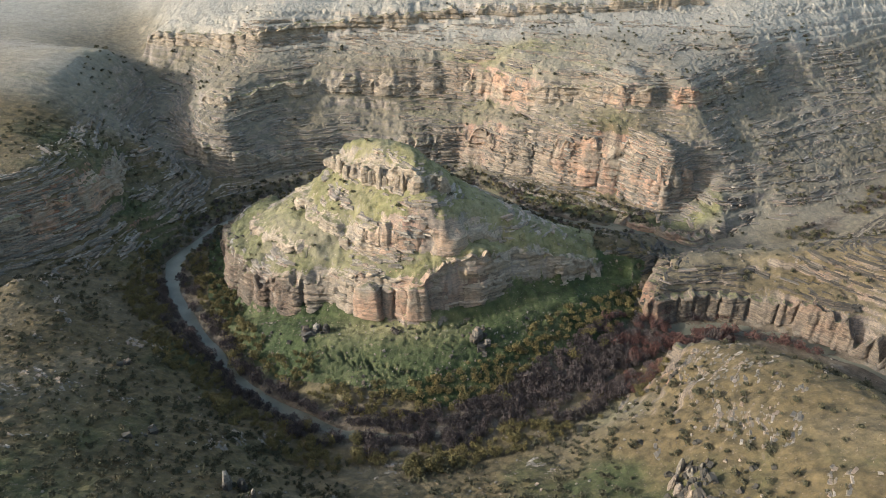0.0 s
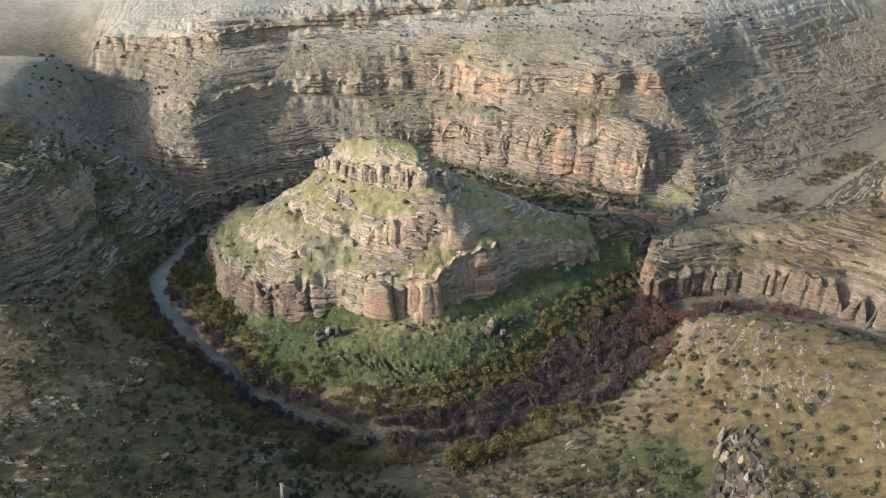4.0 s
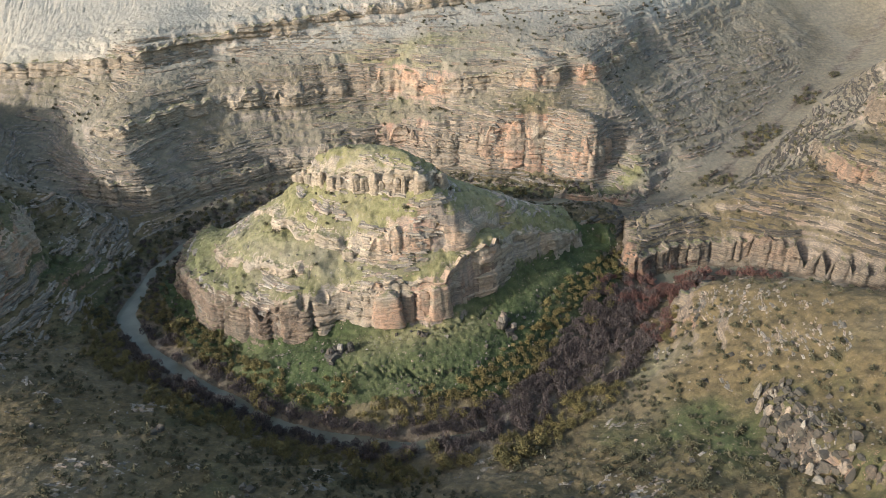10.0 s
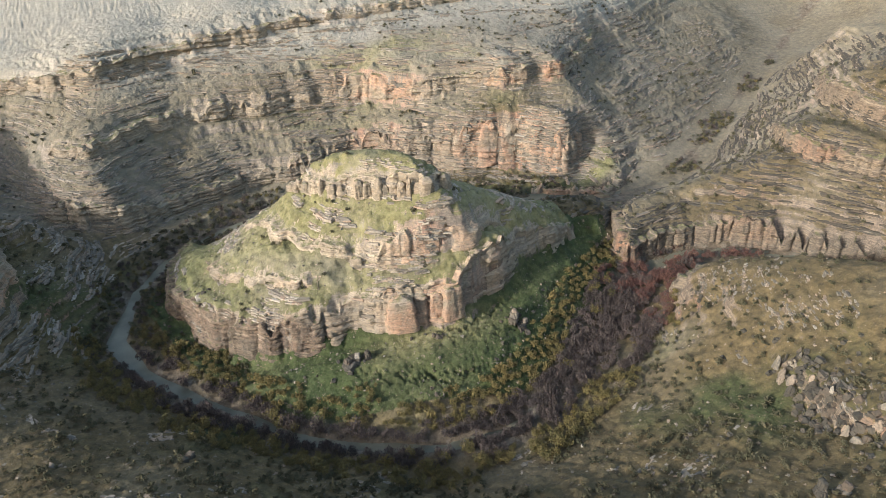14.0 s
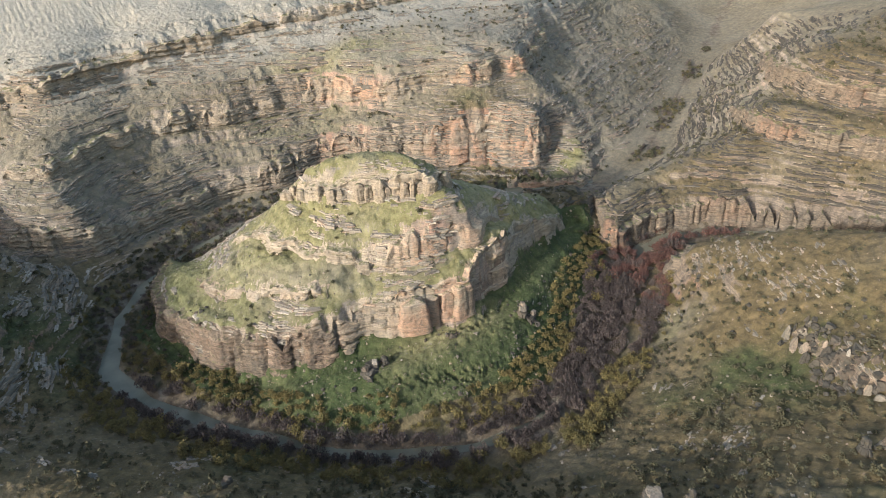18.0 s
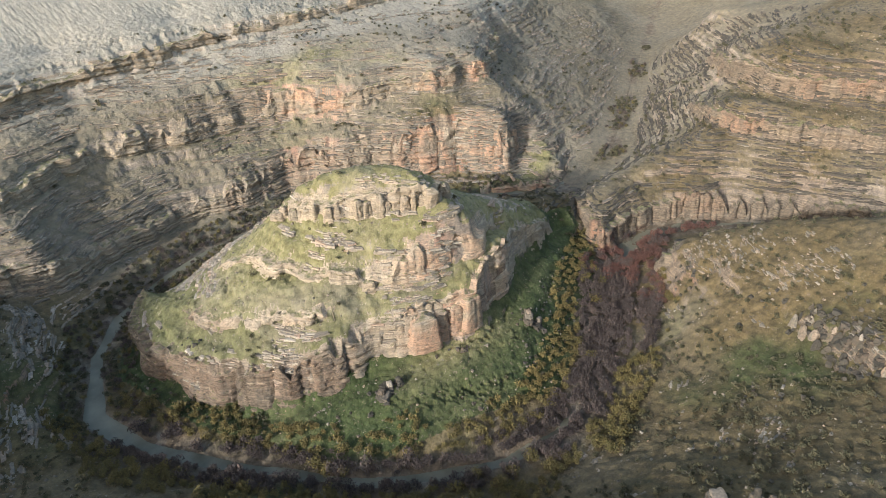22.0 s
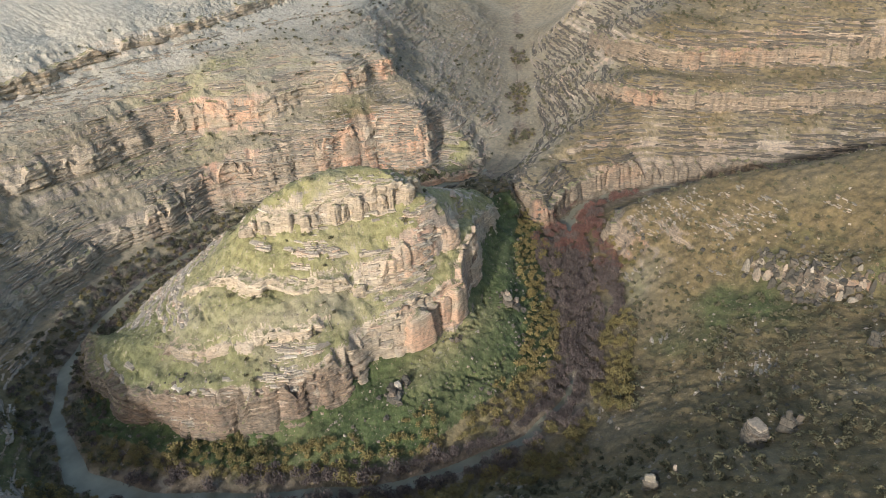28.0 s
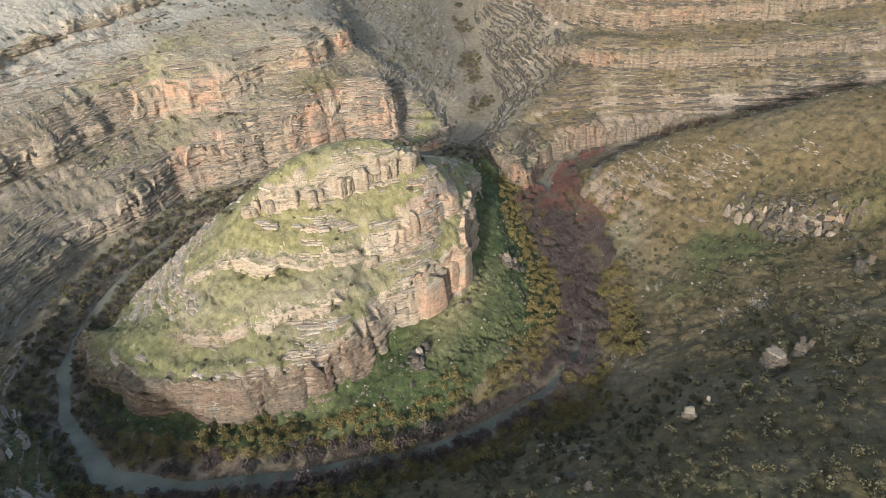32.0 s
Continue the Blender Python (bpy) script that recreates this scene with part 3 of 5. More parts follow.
def rock_material():
    k = Nodes("bedded_rock")
    pos = k.position()
    att = k.add("ShaderNodeAttribute", {"attribute_name": "cover"})
    cover = k.add("ShaderNodeSeparateColor")
    k.t.links.new(att.outputs["Color"], cover.inputs[0])
    rock, grain, beds = rock_colour(k, pos, k.math('MULTIPLY', cover.outputs[1], k.step(k.noise(pos, 0.09, 3), 0.36, 0.6)))
    # Low alpha darkens the rock: painted shade for the ridge and lower-left cliff.
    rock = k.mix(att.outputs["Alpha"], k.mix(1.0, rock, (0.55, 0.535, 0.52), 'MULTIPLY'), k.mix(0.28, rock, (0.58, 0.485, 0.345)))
    geo = k.add("ShaderNodeNewGeometry")
    nrm = k.add("ShaderNodeSeparateXYZ")
    k.t.links.new(geo.outputs["Normal"], nrm.inputs[0])
    top = k.math('MULTIPLY', k.step(nrm.outputs[2], 0.75, 0.92), k.step(k.noise(pos, 0.5, 4), 0.42, 0.55))
    rock = k.mix(k.math('MULTIPLY', top, 0.8), rock, k.ramp(grain, [(0.35, (0.06, 0.065, 0.025)), (0.65, (0.17, 0.155, 0.07))]))
    lines = k.noise(k.squash(pos, 0.25, 0.25, 2.2), 1.0, 4, 0.7)
    k.bump(k.math('ADD', k.math('MULTIPLY', lines, 1.4), grain), 0.9, 0.6)
    return k.finish(rock, 0.93)


def stone_material(name, stops, lichen):
    k = Nodes(name)
    pos = k.position()
    rnd = k.add("ShaderNodeObjectInfo").outputs["Random"]
    isl = k.add("ShaderNodeNewGeometry").outputs["Random Per Island"]
    tone = k.math('FRACT', k.math('ADD', rnd, isl))
    grain = k.noise(pos, 1.5, 5, 0.7)
    col = k.ramp(tone, stops)
    col = k.mix(k.step(grain, 0.4, 0.62), k.mix(0.52, col, lichen), col)
    k.bump(grain, 0.9, 0.35)
    return k.finish(col, 0.93)


def leaf_material(name, stops):
    k = Nodes(name)
    rnd = k.add("ShaderNodeObjectInfo").outputs["Random"]
    isl = k.add("ShaderNodeNewGeometry").outputs["Random Per Island"]
    pos = k.position()
    tone = k.math('ADD', k.math('MULTIPLY', isl, 0.42), k.math('ADD', k.math('MULTIPLY', rnd, 0.2), k.math('MULTIPLY', k.noise(pos, 0.06, 2), 0.4)))
    k.b.inputs["Specular IOR Level"].default_value = 0.1
    return k.finish(k.ramp(tone, stops), 0.9)


def water_material():
    k = Nodes("river_water")
    pos = k.position()
    k.bump(k.noise(pos, 1.4, 3), 0.25, 0.15)
    k.b.inputs["Specular IOR Level"].default_value = 0.22
    return k.finish(k.ramp(k.noise(pos, 0.12, 3), [(0.35, (0.085, 0.08, 0.055)), (0.7, (0.15, 0.14, 0.10))]), 0.32)


GROUND = terrain_material()
ROCK = rock_material()
STONE = stone_material("weathered_stone", [(0.0, (0.16, 0.132, 0.10)), (0.4, (0.258, 0.215, 0.165)), (0.7, (0.338, 0.285, 0.22)), (0.9, (0.32, 0.22, 0.15)), (1.0, (0.42, 0.37, 0.30))], (0.11, 0.10, 0.085))
GREY_STONE = stone_material("banded_stone", [(0.0, (0.11, 0.095, 0.075)), (0.5, (0.20, 0.168, 0.127)), (0.8, (0.26, 0.185, 0.128)), (1.0, (0.32, 0.28, 0.225))], (0.08, 0.074, 0.062))
# Dark stone, lowered further so that shade on stump and ridge is in its colour.
DARK_STONE = stone_material("lichen_shade_stone", [(0.0, (0.045, 0.039, 0.031)), (0.5, (0.07, 0.06, 0.046)), (0.8, (0.098, 0.073, 0.052)), (1.0, (0.12, 0.105, 0.084))], (0.042, 0.039, 0.032))
BARK = leaf_material("grey_bark", [(0.2, (0.05, 0.04, 0.032)), (0.8, (0.11, 0.09, 0.07))])
RUST = leaf_material("rust_red_twigs", [(0.15, (0.042, 0.028, 0.025)), (0.45, (0.085, 0.049, 0.041)), (0.85, (0.15, 0.074, 0.056))])
MAROON = leaf_material("bare_russet_twigs", [(0.15, (0.032, 0.028, 0.026)), (0.42, (0.064, 0.052, 0.047)), (0.6, (0.088, 0.068, 0.060)), (0.85, (0.135, 0.105, 0.092))])
YELLOW = leaf_material("autumn_leaves", [(0.15, (0.048, 0.045, 0.02)), (0.5, (0.10, 0.083, 0.034)), (0.85, (0.165, 0.126, 0.048))])
OLIVE = leaf_material("dark_shrub_leaves", [(0.15, (0.026, 0.027, 0.017)), (0.5, (0.06, 0.056, 0.032)), (0.85, (0.10, 0.086, 0.052))])
WATER = water_material()

# ---- the land, one sheet cut into its named parts ----
butte_poly = [(x, y) for x, y, *_ in resample(BUTTE_CLIFF, 4)] + [(56, 222), (62, 236), (50, 256), (25, 266), (0, 280), (-30, 290), (-60, 292)]
in_butte = inside(GX, GY, butte_poly)
on_floor = river_d < 15
RED_BEDS = [(168, 196, 14, 0.5), (200, 165, 20, 0.4), (130, 190, 14, 0.3), (28, 346, 26, 0.9), (113, 311, 9, 1.0), (80, 294, 26, 1.0), (100, 281, 14, 0.9), (62, 302, 18, 0.7), (71, 194, 8, 1.0), (-142, 241, 28, 0.9), (206, 244, 14, 0.9), (230, 165, 45, 0.28),
            (86, 266, 10, 0.8), (105, 251, 12, 0.8), (-16, 189, 16, 0.8), (-60, 201, 20, 0.22), (-84, 235, 22, 0.2), (5, 196, 12, 0.5), (-20, 322, 10, 0.6), (-8, 315, 8, 0.6), (64, 150, 7, 0.5), (54, 79, 7, 0.6)]


def redness(x, y):
    """How far iron has stained the beds there."""
    r = 0.06 + 0 * x
    for cx, cy, size, much in RED_BEDS:
        r = np.maximum(r, much * (1 - smooth(0.55 * size, 1.25 * size, np.hypot(x - cx, y - cy))))
    return r


red = redness(GX, GY)
FRONT = [(-105, 270), (-90, 215), (-60, 172), (0, 155), (60, 180), (75, 215), (50, 216), (0, 194), (-25, 192), (-66, 205), (-86, 225), (-92, 272)]
front = inside(GX, GY, FRONT)
hill_green = np.exp(-((GX - 30) / 30) ** 2 - ((GY - 118) / 22) ** 2)
lush = 0.32 + inside(GX, GY, hill_poly) * (-0.1 - 0.2 * smooth(112, 132, GY) * smooth(20, 40, GX)) + 0.74 * front + 0.42 * in_butte + 0.26 * hill_green + 0.3 * vnoise(GX, GY, 45, 71)
lush = np.where(GY > 310, lush - 0.1, lush) - 0.12 * np.exp(-((GX + 18) / 16) ** 2 - ((GY - 185) / 7) ** 2) + 0.4 * np.exp(-((GX - 48) / 16) ** 2 - ((GY - 148) / 9) ** 2)
lush = lush - 0.35 * smooth(355, 385, GY) * smooth(50, 60, H) - 0.3 * smooth(80, 110, GX)
lush = np.where(in_butte, np.maximum(lush, 0.66), lush)
lush = np.maximum(lush, 0.75 * np.exp(-(line_distance(GX, GY, [(10, 306), (45, 290), (72, 270), (100, 262), (118, 268)])[0] / 9) ** 2))
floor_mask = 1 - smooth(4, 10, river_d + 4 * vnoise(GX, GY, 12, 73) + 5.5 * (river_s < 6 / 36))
# Far wall and plateau are paler, with the brightness of haze put into colour.
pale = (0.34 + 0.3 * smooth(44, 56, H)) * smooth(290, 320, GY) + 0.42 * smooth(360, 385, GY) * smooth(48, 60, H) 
# Butte's lower left is less pale: its shade is put into the colour.
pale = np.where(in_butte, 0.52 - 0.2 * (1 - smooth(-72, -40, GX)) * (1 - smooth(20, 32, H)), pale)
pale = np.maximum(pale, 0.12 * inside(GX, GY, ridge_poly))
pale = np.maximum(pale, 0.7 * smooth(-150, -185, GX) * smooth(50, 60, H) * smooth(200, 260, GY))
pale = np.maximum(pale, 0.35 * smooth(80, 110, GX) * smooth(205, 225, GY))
# Ochre grass below the cliff, with its sunlit band painted in; ochre by the river.
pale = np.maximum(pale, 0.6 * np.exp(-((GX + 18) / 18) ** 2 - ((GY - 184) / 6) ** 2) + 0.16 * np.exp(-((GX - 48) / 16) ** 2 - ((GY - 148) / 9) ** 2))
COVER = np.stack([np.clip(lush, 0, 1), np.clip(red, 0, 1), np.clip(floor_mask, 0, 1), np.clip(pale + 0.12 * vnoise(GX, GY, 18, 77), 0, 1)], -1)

part_id = np.full(H.shape, 3)
part_id[inside(GX, GY, hill_poly)] = 1
part_id[inside(GX, GY, ridge_poly)] = 2
part_id[in_butte] = 0
part_id[np.hypot(GX - 10, GY - 230) > 420] = 4
part_id[on_floor & ~in_butte & (part_id != 4)] = 5
LAND = [("butte", "layered rock butte with grassy ledges and sheer lower cliff", "butte"), ("hillside", "grassy hillside with rock outcrops and scattered shrubs", "hillside"),
        ("ridge", "banded rock ridge falling to a fluted river cliff", "ridge"), ("canyon_wall", "stepped canyon wall of grey and rust rock beds", "canyon wall"),
        ("ground", "rolling dry grass plateau round the canyon", "ground"), ("valley_floor", "dark soil river flat strewn with stones", "valley floor")]


def mesh_of(name, verts, faces, material, cover=None, flat=False):
    """A mesh from arrays of corners and of faces that all have the same number of corners."""
    verts, faces = np.asarray(verts, np.float32), np.asarray(faces, np.int32)
    n = faces.shape[1]
    me = bpy.data.meshes.new(name)
    me.vertices.add(len(verts))
    me.vertices.foreach_set("co", verts.ravel())
    me.loops.add(faces.size)
    me.loops.foreach_set("vertex_index", faces.ravel())
    me.polygons.add(len(faces))
    me.polygons.foreach_set("loop_start", np.arange(0, faces.size, n, dtype=np.int32))
    me.polygons.foreach_set("loop_total", np.full(len(faces), n, np.int32))
    me.update(calc_edges=True)
    me.polygons.foreach_set("use_smooth", np.full(len(faces), not flat, bool))
    if cover is not None:
        at = me.attributes.new("cover", 'FLOAT_COLOR', 'POINT')
        at.data.foreach_set("color", np.asarray(cover, np.float32).ravel())
    me.materials.append(material)
    return me


land = {}
ny, nx = H.shape
vid = np.arange(ny * nx).reshape(ny, nx)
quads = np.stack([vid[:-1, :-1], vid[:-1, 1:], vid[1:, 1:], vid[1:, :-1]], -1)
coords = np.stack([GX, GY, H], -1).reshape(-1, 3)
for k, (name, label, cat) in enumerate(LAND):
    q = quads[part_id[:-1, :-1] == k].reshape(-1, 4)
    used, q = np.unique(q, return_inverse=True)
    q = q.reshape(-1, 4)
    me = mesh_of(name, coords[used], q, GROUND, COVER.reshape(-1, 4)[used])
    land[name] = tagged(new(name, me), label, cat, kind="structure")

# ---- river ----
centre = resample(RIVER, 3)
bm = bmesh.new()
rows_ = []
left_bank, right_bank = aside(centre, 5.5), aside(centre, -5.5)
for a, b in zip(left_bank, right_bank):
    rows_.append([bm.verts.new((*(a[:2] * (1 - u) + b[:2] * u), a[2] - 0.75)) for u in (0, 0.5, 1)])
for r0, r1 in zip(rows_, rows_[1:]):
    for c in range(2):
        bm.faces.new((r0[c], r0[c + 1], r1[c + 1], r1[c]))
me = bpy.data.meshes.new("water")
bm.to_mesh(me)
bm.free()
me.materials.append(WATER)
tagged(new("water", me), "narrow muddy grey-green river winding round the butte", "river", kind="structure")


# ---- cliff bands: bedded rock faces along the cliffs ----
def warped(p):
    """Where a line of the plan comes out on the ground."""
    q = p.copy()
    for _ in range(3):
        x, y = q[:, 0], q[:, 1]
        k = smooth(6, 22, line_distance(x, y, RIVER)[0])
        q[:, 0] = p[:, 0] - k * (1.2 * vnoise(x, y, 7, 11) + 0.8 * vnoise(x, y, 2.6, 12) + 0.8 * vnoise(x, y, 22, 13))
        q[:, 1] = p[:, 1] - k * (1.2 * vnoise(x, y, 7, 21) + 0.8 * vnoise(x, y, 2.6, 22) + 0.8 * vnoise(x, y, 22, 23))
    return q


def columns(s, width, seed):
    """Rounded buttresses along s: how far out (0 to 1), and each one's number."""
    u = s / width + 0.45 * vnoise(s, 0 * s, width * 1.3, seed) + 0.6 * vnoise(s, 0 * s + 9, width * 4, seed)
    n = np.floor(u)
    f = 2 * (u - n) - 1
    return np.sqrt(np.clip(1 - f ** 6, 0, 1)) * (1 + 0.5 * lattice(n, 0 * n, seed + 2)), n


def cliff_band(line, owner, seed, flute=1.0, bed_size=1.1, step=0.45, width=12.0, broken=0.0):
    p = resample(line, 1.5)
    w = warped(p)
    w = resample(w, step)
    for _ in range(4):
        w[1:-1, :2] = 0.25 * w[:-2, :2] + 0.5 * w[1:-1, :2] + 0.25 * w[2:, :2]
    t = np.gradient(w[:, :2], axis=0)
    t /= np.linalg.norm(t, axis=1)[:, None] + 1e-9
    out = np.stack([t[:, 1], -t[:, 0]], 1)
    s = np.arange(len(w)) * step
    foot = np.minimum(ground(*(w[:, :2] + out * 2.2).T), ground(*(w[:, :2] + out * 3.4).T)) - 0.9
    foot = np.maximum(foot, w[:, 2] - 2.0)
    top = np.minimum(ground(*(w[:, :2] - out * 2.4).T), w[:, 3] + 1.5)
    ease = smooth(0, 5, s) * smooth(0, 5, s[-1] - s)
    top = foot + np.maximum(top - foot, 0.4) * (0.25 + 0.75 * ease) * (0.93 + 0.12 * vnoise(s, 0 * s, 13, seed + 20) + 0.06 * vnoise(s, 0 * s, 4, seed + 21))
    top = top - broken * (w[:, 3] - w[:, 2]) * (1 - smooth(-0.35, 0.15, vnoise(s, 0 * s, 11, seed + 22) + 0.5 * vnoise(s, 0 * s, 4, seed + 23)))
    top = np.maximum(top, foot + 0.3)
    rows = int(np.clip((w[:, 3] - w[:, 2]).max() / 0.28, 12, 60))
    zs = np.linspace(0, 1, rows)[:, None]
    z = foot[None] + (top - foot)[None] * zs
    # beds of uneven thickness, each with its own overhang
    edges = np.cumsum(bed_size * (0.25 + 0.9 * np.random.default_rng(seed).exponential(1.0, 220))) - 40
    level = z + 0.02 * w[:, 0][None] + 1.4 * vnoise(w[:, 0], w[:, 1], 55, 41)[None]
    b = np.searchsorted(edges, level)
    inbed = (level - edges[np.clip(b - 1, 0, 219)]) / (edges[np.clip(b, 0, 219)] - edges[np.clip(b - 1, 0, 219)])
    c1, n1 = columns(s, width, seed)
    c2, n2 = columns(s, 4.6, seed + 9)
    bev = 1 - np.abs(2 * inbed - 1) ** 9
    o = 1.1 + 1.7 * flute * (c1[None] - 0.6) + 0.18 * flute * (c2[None] - 0.6)
    o = o + 0.6 * lattice(b, 0 * b, seed + 3) + 0.42 * lattice(b, np.broadcast_to(n2, b.shape), seed + 4) + 0.4 * (bev - 0.6)
    o = o + 0.9 * fbm(np.broadcast_to(s, z.shape), z * 1.2, 6, seed + 5, 4) + 0.35 * lattice(np.floor(level / 3.1), np.broadcast_to(np.floor(s / 3.7 + 0.6 * vnoise(s, 0 * s, 9, seed + 8)), b.shape), seed + 6) - 0.16 * (z - foot[None])
    xy = w[None, :, :2] + out[None] * o[..., None]
    verts = np.concatenate([xy, z[..., None]], -1)
    # a lip that runs back into the slope
    caps = []
    for back, fall in ((0.6, 0.05), (2.2, 0.12), (4.4, 9.0)):
        q = w[:, :2] - out * back
        g = ground(q[:, 0], q[:, 1])
        caps.append(np.concatenate([q, np.maximum(g - (0.6 if back > 4 else -0.03), top - fall * back)[:, None]], 1))
    verts = np.concatenate([verts, np.array(caps)], 0)
    r, n = verts.shape[:2]
    v = np.arange(r * n).reshape(r, n)
    f = np.stack([v[:-1, :-1], v[:-1, 1:], v[1:, 1:], v[1:, :-1]], -1).reshape(-1, 4)
    cov = np.zeros((r * n, 4))
    flat_xy = verts.reshape(-1, 3)
    cov[:, 1] = redness(flat_xy[:, 0], flat_xy[:, 1])
    # Tone by land: the low value paints shade onto the ridge bands.
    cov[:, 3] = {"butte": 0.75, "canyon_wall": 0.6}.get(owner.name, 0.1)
    # Lower-left cliff rock is darkened by place, standing in for shade on it.
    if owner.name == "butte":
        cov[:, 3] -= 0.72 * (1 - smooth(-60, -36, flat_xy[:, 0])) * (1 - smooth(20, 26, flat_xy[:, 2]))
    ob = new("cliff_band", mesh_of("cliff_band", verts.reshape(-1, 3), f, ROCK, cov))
    ob.parent = owner
    return ob


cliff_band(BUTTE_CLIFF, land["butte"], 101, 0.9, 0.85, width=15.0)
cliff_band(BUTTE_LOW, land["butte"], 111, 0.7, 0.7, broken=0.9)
cliff_band(BUTTE_MID, land["butte"], 102, 0.8, 0.7, width=11.0, broken=0.5)
cliff_band(BUTTE_CAP, land["butte"], 103, 0.5, 1.3, width=9.0, broken=0.6)
cliff_band(WALL_LOW, land["canyon_wall"], 104, 1.15, 0.9, step=0.5, width=16.0, broken=0.25)
cliff_band(WALL_HIGH, land["canyon_wall"], 105, 1.0, 0.8, step=0.6, broken=0.6)
cliff_band(RIM, land["canyon_wall"], 106, 0.7, 0.9, step=0.7, width=9.0, broken=0.6)
cliff_band(SHELF, land["canyon_wall"], 107)
cliff_band(SPUR_CLIFF, land["ridge"], 108, 1.2, 2.0, width=6.5)
cliff_band(SPUR_MID, land["ridge"], 112, 0.9, 1.3, step=0.6, width=5.0)
cliff_band(SPUR_HIGH, land["ridge"], 109, 0.9, 1.3, step=0.6, width=5.0)
cliff_band(HILL_TIP, land["hillside"], 114, 0.7, 0.8)
cliff_band(LEFT_CLIFF, land["canyon_wall"], 110, 1.2, step=0.6)

# ---- plants and stones ----
def leaf_cloud(rng, count, size, radius, height, upright, base=0.12):
    """Small bent leaves or twig sprays filling an uneven crown. Returns corners and faces."""
    lobes = [(rng.uniform(-0.45, 0.45) * radius, rng.uniform(-0.45, 0.45) * radius, height * rng.uniform(0.4, 0.75), radius * rng.uniform(0.45, 0.7)) for _ in range(6)]
    verts, faces = [], []
    for _ in range(count):
        lx, ly, lz, lr = lobes[rng.integers(len(lobes))]
        d = rng.normal(size=3)
        d /= np.linalg.norm(d)
        q = np.array([lx, ly, lz]) + d * lr * rng.uniform(0.55, 1.05) * np.array([1, 1, height / (2.2 * radius)])
        q[2] = max(q[2], base)
        a = rng.normal(size=3) + (0, 0, upright * 3)
        a /= np.linalg.norm(a)
        c = np.cross(a, rng.normal(size=3))
        c /= np.linalg.norm(c)
        ln, wd = size * rng.uniform(0.7, 1.5), size * rng.uniform(0.35, 0.6) * (1 - 0.55 * upright)
        k = len(verts)
        verts += [q - a * ln * 0.5, q + c * wd, q + a * ln * 0.5 + np.cross(a, c) * wd * 0.5, q - c * wd]
        faces.append((k, k + 1, k + 2, k + 3))
    return np.array(verts), np.array(faces)


def stem_cloud(rng, radius, height, count):
    """Tapered stems fanning out from the root."""
    verts, faces = [], []
    for i in range(count):
        a = 2 * math.pi * (i + rng.random()) / count
        end = np.array([math.cos(a) * radius * rng.uniform(0.3, 0.7), math.sin(a) * radius * rng.uniform(0.3, 0.7), height * rng.uniform(0.55, 0.85)])
        knee = end * np.array([0.35, 0.35, 0.5])
        r0 = 0.035 * height
        k = len(verts)
        for q, r in ((np.array([0, 0, -0.25]), r0), (knee, r0 * 0.65), (end, r0 * 0.2)):
            for j in range(3):
                verts.append(q + r * np.array([math.cos(2.1 * j), math.sin(2.1 * j), 0]))
        for lev in (0, 3):
            for j in range(3):
                faces.append((k + lev + j, k + lev + (j + 1) % 3, k + lev + 3 + (j + 1) % 3, k + lev + 3 + j))
    return np.array(verts), np.array(faces)


def block(rng, rounding=0.35, jitter=0.16, shape=(1, 1, 1)):
    """An irregular worn block of rock about two metres across."""
    g = np.array([(x, y, z) for x in (-1, 0, 1) for y in (-1, 0, 1) for z in (-1, 0, 1) if (x, y, z) != (0, 0, 0)], float)
    key = {tuple(int(c) for c in q): k for k, q in enumerate(g)}
    faces = []
    for ax in range(3):
        u, v = (ax + 1) % 3, (ax + 2) % 3
        for side in (-1, 1):
            for du in (-1, 0):
                for dv in (-1, 0):
                    cs = []
                    for cu, cv in ((du, dv), (du + 1, dv), (du + 1, dv + 1), (du, dv + 1)):
                        q = [0, 0, 0]
                        q[ax], q[u], q[v] = side, cu, cv
                        cs.append(key[tuple(q)])
                    faces.append(cs if side > 0 else cs[::-1])
    n = np.linalg.norm(g, axis=1)[:, None]
    p = g * (1 - rounding) + g / n * rounding * 1.25 + rng.normal(size=g.shape) * jitter
    return p * np.array(shape), np.array(faces)


def scatter(rng, count, box, accept, gap=0.0):
    """Places (x, y) in the box that accept() lets stand."""
    xs, ys = rng.uniform(box[0], box[1], count), rng.uniform(box[2], box[3], count)
    ok = accept(xs, ys)
    pts = np.stack([xs[ok], ys[ok]], 1)
    if gap:
        keep, cells = [], set()
        for q in pts:
            c = (int(q[0] // gap), int(q[1] // gap))
            if c not in cells:
                cells.add(c)
                keep.append(q)
        pts = np.array(keep)
    return pts


def joined(name, variants, places, scales, turns, material, label, category, sink=0.0, tilt=0.0, flat=True):
    """Many small copies in one mesh, for what nobody could count."""
    rng = np.random.default_rng(len(places))
    vs, fs, n = [], [], 0
    z = ground(places[:, 0], places[:, 1])
    for k, (q, s_, a) in enumerate(zip(places, scales, turns)):
        v, f = variants[k % len(variants)]
        c, d = math.cos(a), math.sin(a)
        m = np.array([[c, -d, 0], [d, c, 0], [0, 0, 1.0]])
        if tilt:
            m = np.array(Euler((rng.normal() * tilt, rng.normal() * tilt, a)).to_matrix())
        vs.append((v * s_) @ m.T + (q[0], q[1], z[k] - sink * np.max(s_)))
        fs.append(f + n)
        n += len(v)
    ob = new(name, mesh_of(name, np.concatenate(vs), np.concatenate(fs), material, flat=flat))
    return tagged(ob, label, category, kind="stuff")


